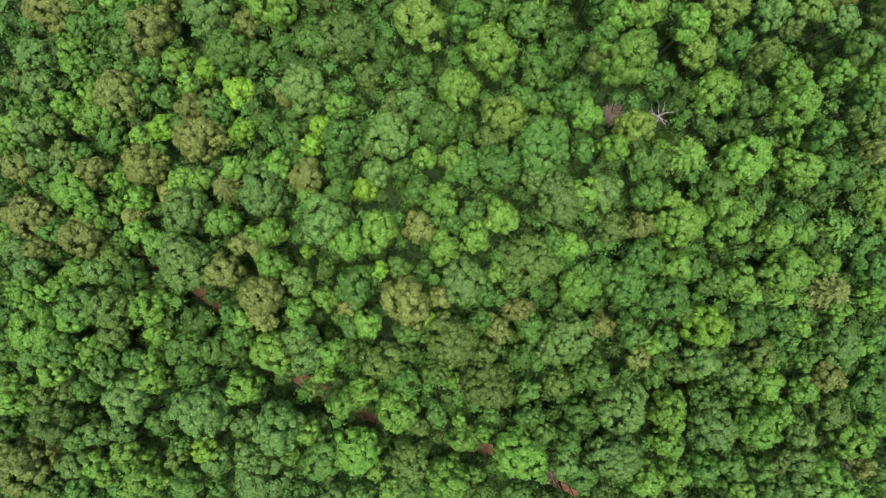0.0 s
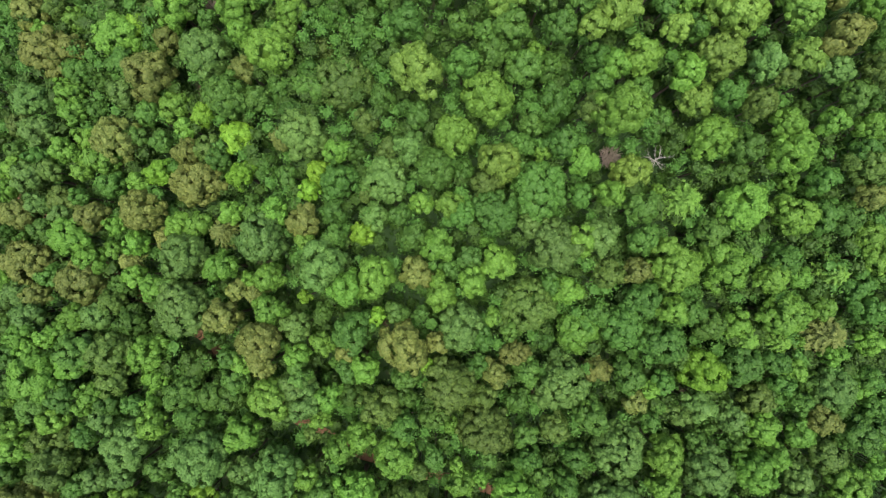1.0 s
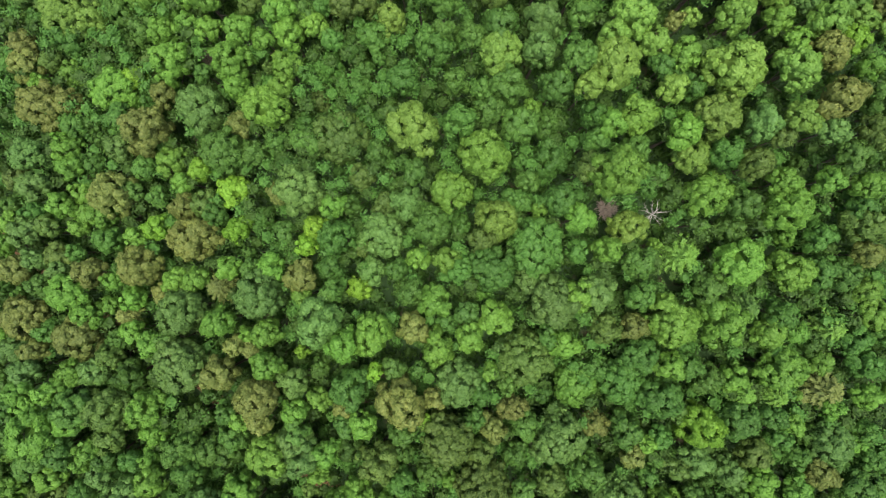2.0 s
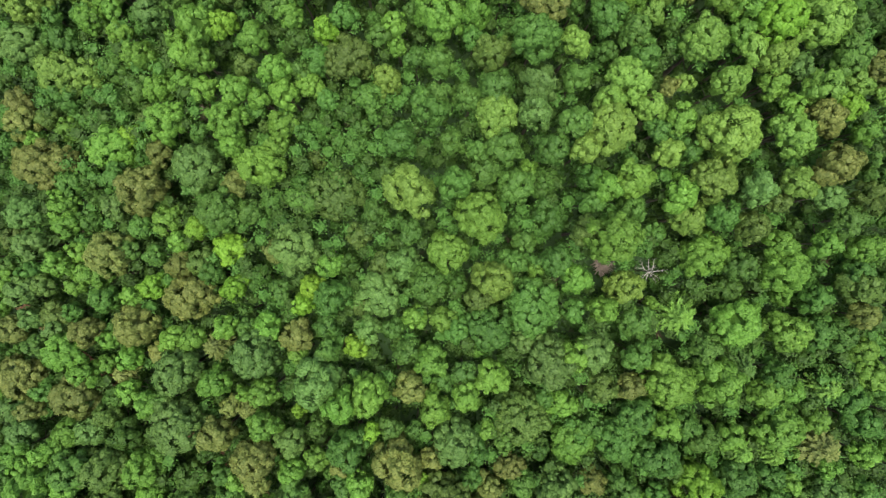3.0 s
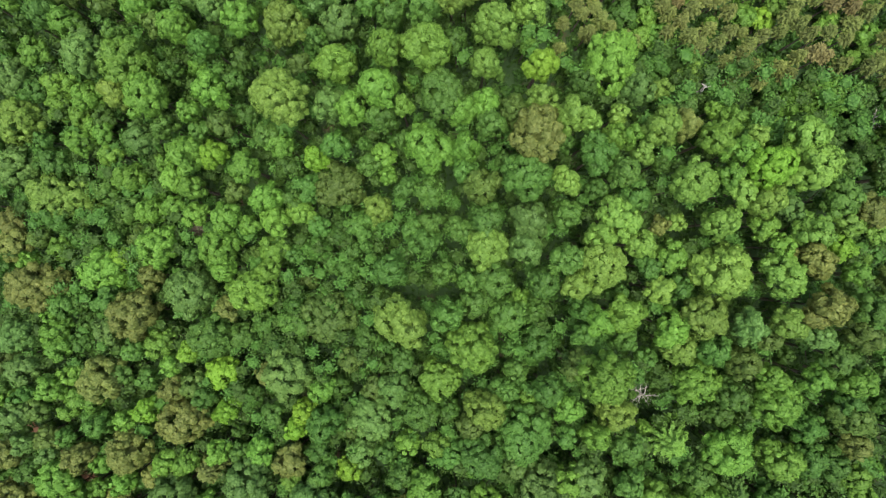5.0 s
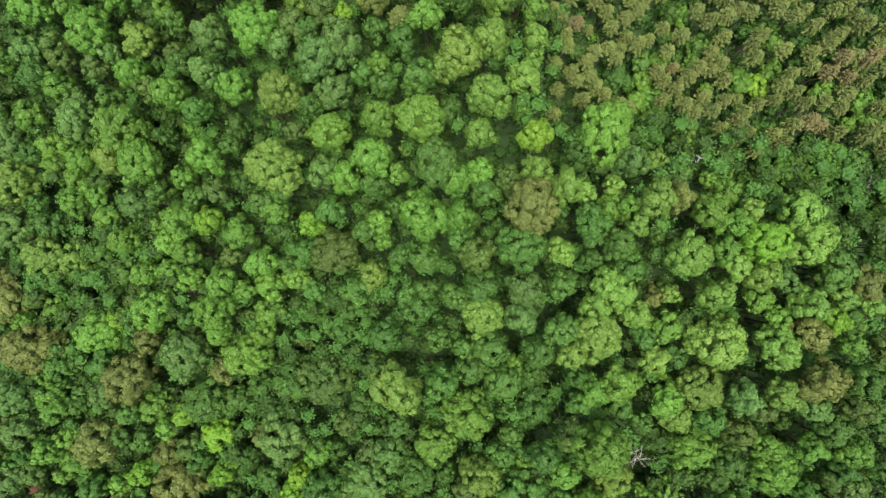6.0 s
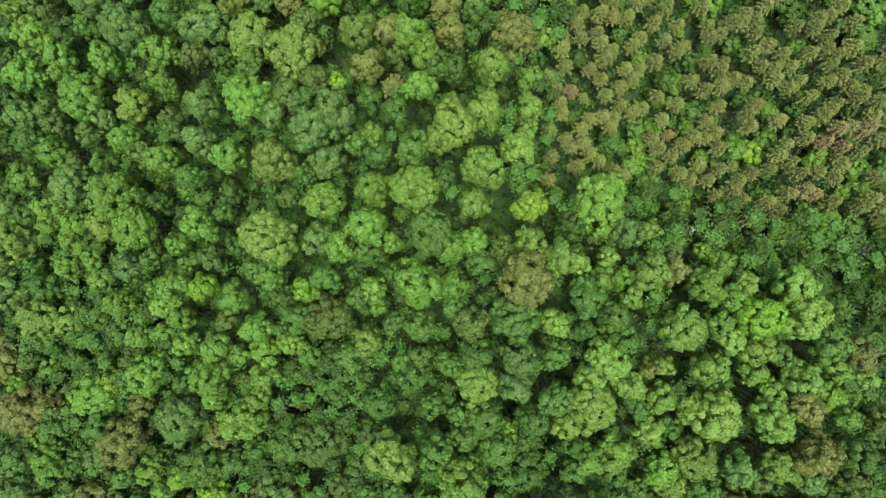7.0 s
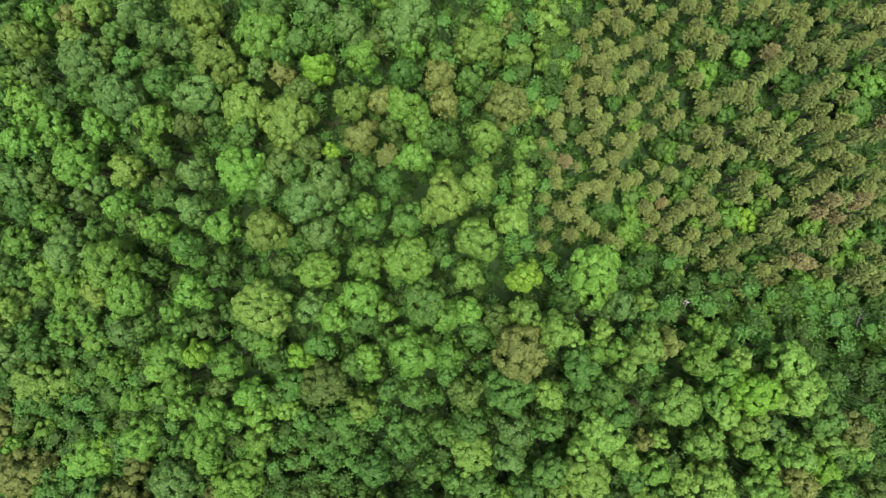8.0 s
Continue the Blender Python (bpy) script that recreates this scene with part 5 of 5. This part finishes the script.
pine(46.4, 60.6, 7.2, 1.94)
pine(44.8, 59.6, 6.6, 2.02)
pine(45.7, 58.7, 6.7, 2.11)
pine(51.5, 59.4, 7.2, 2.02)
pine(54.1, 58.7, 8.3, 2.11)
pine(55.3, 59.6, 8.2, 2.02)
pine(56.2, 62.2, 7.3, 1.94)
pine(56.7, 58.8, 7.6, 1.94)
pine(57.4, 57.3, 6.7, 1.85)
pine(38.8, 57.5, 6.9, 2.11)
pine(41.5, 57.4, 8.2, 1.85)
pine(18.6, 74.3, 7.4, 1.94)
pine(20.3, 73.6, 8.1, 1.94, "RUST")
pine(19.3, 71.1, 8.1, 2.11)
pine(18.9, 72.3, 7.9, 1.85)
pine(17.9, 69.2, 7.2, 1.94)
pine(19.7, 67.9, 8.2, 2.02)
pine(20.5, 66.9, 7.6, 1.94)
pine(22.5, 70.1, 8.0, 1.94)
pine(21.6, 69.0, 7.7, 2.02)
pine(22.0, 67.3, 7.8, 1.76)
pine(22.8, 66.1, 7.4, 2.11)
pine(18.3, 66.0, 7.3, 1.85)
pine(21.1, 64.5, 7.7, 2.20)
pine(18.0, 63.1, 6.8, 1.94)
pine(26.0, 73.7, 8.2, 2.11)
pine(27.6, 74.7, 7.6, 1.94)
pine(24.7, 73.0, 7.2, 2.02)
pine(29.0, 71.2, 7.5, 1.76)
pine(27.7, 70.8, 8.0, 2.11)
pine(25.7, 70.5, 6.9, 2.02)
pine(24.2, 70.4, 8.2, 2.02)
pine(25.1, 69.2, 8.1, 1.94)
pine(26.5, 71.8, 7.1, 1.85)
pine(30.4, 67.8, 7.0, 1.94)
pine(31.3, 66.6, 6.7, 2.02)
pine(25.8, 63.8, 7.2, 2.11)
pine(26.8, 63.3, 7.1, 1.85)
pine(30.9, 64.3, 7.3, 1.85)
pine(31.4, 70.0, 7.2, 1.85)
pine(24.1, 65.2, 7.0, 1.94)
pine(17.6, 75.7, 7.2, 2.11)
pine(26.5, 88.9, 8.1, 1.76)
pine(25.7, 85.5, 7.9, 2.02)
pine(22.1, 88.3, 7.5, 1.85)
pine(28.0, 83.5, 7.6, 1.94)
pine(31.2, 82.6, 7.5, 2.02)
pine(31.0, 85.8, 7.9, 1.85)
pine(31.6, 79.4, 6.9, 1.94)
pine(34.9, 82.4, 8.1, 1.94)
pine(34.4, 87.4, 7.5, 1.85)
shrub(30.3, 60.4, 4.6, 3.5, "DEEP")
shrub(37.7, 56.7, 4.6, 3.1, "MID")
shrub(39.6, 55.2, 4.6, 3.4, "LIGHT")
shrub(42.4, 54.0, 4.6, 3.4, "LIGHT")
shrub(41.0, 52.2, 4.6, 3.1, "MID")
shrub(45.8, 52.1, 4.6, 4.7, "LIGHT")
shrub(44.3, 54.8, 4.6, 3.0, "OLIVE")
shrub(47.0, 55.1, 4.6, 3.0, "LIGHT")
shrub(49.7, 55.1, 4.6, 3.0, "LIGHT")
shrub(52.4, 55.1, 4.6, 3.1, "LIGHT")
shrub(51.3, 52.9, 4.6, 3.4, "LIGHT")
shrub(50.8, 50.7, 4.6, 3.4, "OLIVE")
shrub(54.1, 52.1, 4.6, 3.4, "MID")
shrub(55.9, 53.6, 4.6, 3.0, "MID")
shrub(58.6, 53.6, 4.6, 3.4, "MID")
shrub(59.6, 50.6, 4.6, 3.9, "LIGHT")
shrub(56.7, 51.3, 4.6, 3.0, "MID")
shrub(53.2, 49.1, 4.6, 4.6, "DEEP")
shrub(55.1, 47.7, 4.6, 3.4, "MID")
shrub(56.9, 49.2, 4.6, 3.0, "MID")
shrub(59.1, 47.7, 4.6, 3.0, "OLIVE")
shrub(48.5, 53.3, 4.6, 3.0, "DEEP")
shrub(59.7, 55.0, 4.6, 3.0, "MID")
shrub(49.6, 57.3, 4.6, 3.0, "OLIVE")
shrub(60.4, 47.7, 4.6, 3.0, "MID")
shrub(34.3, 87.5, 4.6, 3.3, "MID")
shrub(37.4, 84.1, 4.6, 3.8, "LIGHT")
shrub(41.0, 87.4, 4.6, 3.3, "DEEP")
shrub(41.1, 85.2, 4.6, 2.4, "LIGHT")
shrub(45.4, 87.5, 4.6, 2.2, "DEEP")
shrub(47.1, 78.3, 4.6, 2.3, "LIGHT")
shrub(35.7, 77.3, 4.6, 3.1, "MID")
shrub(54.8, 78.5, 4.6, 4.3, "MID")
shrub(54.4, 82.6, 4.6, 3.5, "LIGHT")
shrub(56.3, 81.3, 4.6, 3.2, "LIGHT")
shrub(46.5, 82.5, 4.6, 3.7, "DEEP")
shrub(43.2, 88.2, 4.6, 4.0, "DEEP")
shrub(43.4, 65.8, 4.6, 3.6, "VIVID")
shrub(35.7, 71.1, 4.6, 3.1, "MID")
shrub(36.8, 70.1, 4.6, 2.7, "MID")
shrub(35.1, 68.9, 4.6, 2.8, "LIGHT")
shrub(41.0, 66.3, 4.6, 3.1, "LIGHT")
shrub(45.0, 67.3, 4.6, 3.1, "LIGHT")
shrub(47.7, 68.2, 4.6, 2.6, "DEEP")
shrub(50.9, 65.0, 4.6, 3.1, "LIGHT")
shrub(56.0, 63.2, 4.6, 3.5, "LIGHT")
shrub(53.9, 60.4, 4.6, 2.4, "LIGHT")
shrub(55.8, 61.1, 4.6, 2.6, "LIGHT")
shrub(43.2, 72.7, 4.6, 3.1, "DEEP")
shrub(43.4, 74.3, 4.6, 2.3, "GREY")
shrub(44.7, 60.2, 4.6, 3.3, "MID")
shrub(50.6, 57.8, 4.6, 3.7, "LIGHT")
shrub(53.0, 57.5, 4.6, 3.1, "LIGHT")
shrub(33.8, 74.5, 4.6, 2.4, "LIGHT")
shrub(26.3, 67.8, 4.6, 4.3, "MID")
shrub(29.4, 67.5, 4.6, 3.5, "LIGHT")
shrub(18.1, 72.7, 4.6, 3.2, "DEEP")
shrub(21.2, 71.1, 4.6, 2.4, "DEEP")
shrub(28.7, 64.8, 4.6, 3.2, "LIGHT")
shrub(29.3, 69.5, 4.6, 3.2, "MID")
shrub(31.3, 69.7, 4.6, 2.7, "LIGHT")
shrub(26.6, 81.0, 4.6, 2.4, "MID")
shrub(29.3, 77.8, 4.6, 2.4, "LIGHT")
shrub(19.5, 61.3, 4.6, 2.3, "LIGHT")
shrub(30.9, 62.6, 4.6, 3.2, "LIGHT")
shrub(31.8, 91.1, 4.6, 2.3, "DEEP")
shrub(38.3, 89.1, 4.6, 2.6, "DEEP")
shrub(51.0, 90.0, 4.6, 3.2, "MID")
shrub(40.1, 78.9, 4.6, 2.6, "MID")
shrub(36.9, 79.1, 4.6, 2.2, "LIGHT")
shrub(32.5, 75.3, 4.6, 3.1, "DEEP")
shrub(21.8, 78.5, 4.6, 2.7, "DEEP")
shrub(26.5, 84.0, 4.6, 2.5, "MID")
shrub(23.7, 89.2, 4.6, 2.6, "MID")
shrub(44.6, 70.7, 4.6, 2.6, "LIGHT")
shrub(47.8, 70.6, 4.6, 2.6, "DEEP")
shrub(54.1, 70.4, 4.6, 2.6, "DEEP")
shrub(58.7, 63.8, 4.6, 2.9, "MID")
shrub(35.1, 61.4, 4.6, 2.7, "MID")
shrub(36.9, 65.7, 4.6, 2.2, "LIGHT")
shrub(30.9, 64.8, 4.6, 3.3, "LIGHT")
shrub(32.7, 60.4, 4.6, 3.4, "DEEP")
shrub(38.0, 58.1, 4.6, 3.5, "DEEP")
shrub(44.9, 57.7, 4.6, 3.5, "MID")
shrub(55.7, 56.5, 4.6, 3.7, "MID")
shrub(48.3, 56.6, 4.6, 3.5, "LIGHT")
shrub(41.2, 72.2, 4.6, 2.2, "DEEP")
dead_tree(28.9, 17.8, 8.0, 3.1, 2, "bleached dead tree with bare forked limbs in a gap")
dead_tree(56.8, 53.2, 5.0, 2.4, 4, "small bleached dead tree among low shrubs")
dead_tree(33.7, 56.2, 12.0, 1.1, 6, "tall bleached dead tree at the plantation edge")
dead_tree(16.2, -33.9, 2.5, 2.6, 7, "low bleached dead tree beside the dirt track")

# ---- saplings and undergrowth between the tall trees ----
CLEARINGS = [(28.2, 17.3, 2.4), (22.6, 18.0, 1.2)]
GLOOM = []


def gloom(x, y):
    """A dark gap, with nothing tall in it."""
    GLOOM.append((x, y))


gloom(-32.7, -6.3)
gloom(-32.3, -7.1)
gloom(-20.0, -17.6)
gloom(-10.4, -22.9)
gloom(-6.5, -25.5)
gloom(5.9, -27.3)
gloom(15.6, -31.7)
gloom(17.9, -33.1)
gloom(-58.1, 12.1)
gloom(-15.4, -10.4)
gloom(-7.2, -9.9)
gloom(15.6, -4.7)
gloom(23.1, -6.3)
gloom(28.2, -23.4)
gloom(5.9, 0.5)
gloom(-4.2, 0.1)
gloom(-23.3, -19.2)
gloom(40.5, -2.2)
gloom(54.7, -2.2)
gloom(-42.0, -2.3)
gloom(-42.3, -21.3)
gloom(-58.2, 11.9)
gloom(-29.9, 13.1)
gloom(-5.3, 9.0)
gloom(-1.3, 9.1)
gloom(2.9, 6.1)
gloom(10.0, 5.3)
gloom(18.3, 9.9)
gloom(31.6, 7.8)
gloom(29.9, 12.1)
gloom(43.6, 8.8)
gloom(37.2, 13.8)
gloom(12.3, 34.3)
gloom(17.9, 29.7)
gloom(25.8, 35.8)
gloom(35.0, 30.0)
gloom(28.7, 25.1)
gloom(33.3, 48.7)
gloom(31.8, 40.4)
gloom(33.8, 39.1)
gloom(39.1, 40.4)
gloom(10.2, 58.8)
gloom(14.1, 59.1)
gloom(-27.5, 46.3)
gloom(-41.2, 55.5)
gloom(-50.8, 55.9)
gloom(-55.9, 47.8)
gloom(-57.0, 43.7)
gloom(-39.8, 25.8)
gloom(-12.8, 28.3)
gloom(-50.2, 20.4)
gloom(47.6, 20.1)
gloom(-0.8, 43.6)
gloom(30.6, 18.4)
gloom(-29.0, 77.8)
gloom(-21.7, 67.6)
gloom(-35.6, 62.9)
gloom(-43.6, 67.0)
gloom(-55.2, 68.2)
gloom(1.8, 71.6)
gloom(1.7, 68.0)
gloom(5.9, 63.6)
gloom(-8.0, 69.8)
gloom(11.5, 60.1)
gloom(28.0, 77.5)
gloom(-21.7, 93.5)
gloom(-23.9, 91.4)
gloom(-16.7, 84.6)
gloom(-9.6, 79.8)
gloom(22.9, 90.4)
gloom(-0.8, 83.7)


def in_gap(x, y, wide):
    """Small clearings, and dark gaps where one sees down between the crowns."""
    if any((x - a) ** 2 + (y - b) ** 2 < (0.7 + wide / 2) ** 2 for a, b in GLOOM):
        return True
    return any((x - a) ** 2 + (y - b) ** 2 < (r + wide / 2) ** 2 for a, b, r in CLEARINGS)


def swelling(x, y):
    """How much taller the wood stands on the eastern spur."""
    return 3.2 * math.exp(-((x - 34) / 22) ** 2 - ((y - 42) / 18) ** 2)


def crowded(x, y, wide, share):
    return any((x - a) ** 2 + (y - b) ** 2 < (share * (wide + c) / 2) ** 2 for a, b, c in STOOD)


def in_plantation(x, y):
    return y > 61.5 - 0.25 * max(0.0, x - 32.0) and x > edge_x(y)


def edge_x(y):
    """The western edge of the pine plantation, which bends east towards the south."""
    return 17.0 + 0.2 * max(0.0, y - 66.0)


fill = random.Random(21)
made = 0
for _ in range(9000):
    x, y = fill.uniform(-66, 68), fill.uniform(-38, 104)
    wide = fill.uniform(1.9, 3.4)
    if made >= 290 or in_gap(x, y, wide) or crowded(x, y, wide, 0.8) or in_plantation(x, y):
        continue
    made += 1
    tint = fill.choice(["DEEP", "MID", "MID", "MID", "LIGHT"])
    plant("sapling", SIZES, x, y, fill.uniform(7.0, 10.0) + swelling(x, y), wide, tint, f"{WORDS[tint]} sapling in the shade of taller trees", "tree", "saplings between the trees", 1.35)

rows = random.Random(8)
made = 0
for j in reversed(range(32)):
    for i in range(28):
        x, y = 14 + 2.05 * i + rows.uniform(-0.5, 0.5), 40 + 2.05 * j + rows.uniform(-0.5, 0.5)
        if made < 240 and y < 104 and x < 72 and in_plantation(x, y) and not crowded(x, y, 1.9, 0.82):
            made += 1
            plant("small_pine", PINES, x, y, rows.uniform(5.0, 7.2), rows.uniform(1.3, 2.0), "RUST" if rows.random() < 0.06 else "PINE", "small olive-brown pine filling a planted row", "tree", "small plantation pines", 1.0, 0.78)


def bushes(label, step, low, high, small, big, leaves, leaf, seed, tones):
    """A layer of leafy bushes whose tops stand between low and high over the ground, each on its stem."""
    rng, groups = np.random.default_rng(seed), {t: [] for t in tones}
    for j in range(int(146 / step)):
        for i in range(int(136 / step)):
            x, y = -68 + step * (i + rng.uniform(-0.45, 0.45)), -40 + step * (j + rng.uniform(-0.45, 0.45))
            r, z = rng.uniform(small, big), rng.uniform(low, high) + (swelling(x, y) if low > 3 else 0.0)
            if (z < 3 and off_track(x, y) < 0.7 + r * 0.3) or (z > 3 and in_gap(x, y, r)) or (in_plantation(x, y) and z > 3):
                continue
            foot, tone = height_of(x, y), "LIGHT" if len(tones) == 3 and in_plantation(x, y) and rng.random() < 0.2 else tones[rng.integers(2)]
            groups[tone].append(bush_pieces(rng, x, y, foot + z - r, r, leaf, leaves))
            groups[tone].append(ball(np.array([x, y, foot + z - r * 0.55]), r * 0.55, 0.8, rng))
            groups[tone].append(stick((x, y, foot - 0.2), (x, y, foot + max(0.1, z - r)), 0.07, 0.04, 3))
    for tone in groups:
        v, f = gather(groups[tone])
        ob = linked("undergrowth", mesh_from("undergrowth", v, f, LEAF[tone]), None)
        tagged(ob, label.format(WORDS[tone]), "undergrowth", kind="stuff")


def far_woods():
    """The forest going on outside the view, on all sides: leafy domes on bare stems."""
    rng, leaves, stems = np.random.default_rng(9), [], []
    for j in range(54):
        for i in range(48):
            x, y = -93 + 3.9 * i + rng.uniform(-1.2, 1.2), -64 + 3.7 * j + rng.uniform(-1.2, 1.2)
            if -67 < x < 69 and -39 < y < 105:
                continue
            r = rng.uniform(1.8, 2.7)
            foot = height_of(x, y)
            z = foot + rng.uniform(8.5, 11)
            skin, normal = dome_skin(rng, 110, r, r * 1.15, r * 0.7, -0.5)
            skin = skin * rng.uniform(0.82, 1.06, (110, 1))
            leaves.append(cards(rng, skin + (x, y, z), unit_rows(normal + rng.normal(scale=0.35, size=normal.shape)), 0.82, 0.72))
            leaves.append(ball(np.array([x, y, z]), r * 0.55, 1.0, rng))
            stems.append(stick((x, y, foot - 0.2), (x, y, z), 0.2, 0.1, 5))
    for name, pieces, material, label in (("far_woods", leaves, LEAF["MID"], "green broadleaf crowns of the forest farther off"), ("far_trunks", stems, BARK, "bare brown trunks of the forest farther off")):
        v, f = gather(pieces)
        tagged(linked(name, mesh_from(name, v, f, material), None), label, "forest", kind="stuff")


bushes("dense {} bushes covering the shaded forest floor", 2.2, 0.8, 2.8, 0.9, 1.6, 38, 0.45, 4, ["DEEP", "MID", "LIGHT"])
bushes("{} understory foliage below the tall crowns", 2.15, 6.3, 10.0, 1.1, 1.75, 84, 0.34, 6, ["MID", "DEEP"])


def ground_cover():
    """Ferns, seedlings and creepers: loose leaves close to the ground, thick between the pines."""
    rng = np.random.default_rng(14)
    n = 120000
    x, y = rng.uniform(-66, 68, n), rng.uniform(-38, 104, n)
    keep = np.array([(in_plantation(a, b) or u < 0.3) and off_track(a, b) > 1.2 for a, b, u in zip(x, y, rng.uniform(size=n))])
    x, y = x[keep], y[keep]
    z = np.array([height_of(a, b) for a, b in zip(x, y)]) + rng.uniform(0.1, 0.9, len(x)) * np.where(np.sin(x * 0.9) * np.sin(y * 0.8) > 0, 1.5, 0.6)
    v, f = cards(rng, np.stack([x, y, z], 1), unit_rows(rng.normal(scale=0.5, size=(len(x), 3)) + (0, 0, 0.8)), 0.62, 0.5)
    ob = linked("ground_cover", mesh_from("ground_cover", v, f, LEAF["DEEP"]), None)
    tagged(ob, "loose low ferns and creepers over the soil", "ground cover", kind="stuff")


ground_cover()
far_woods()
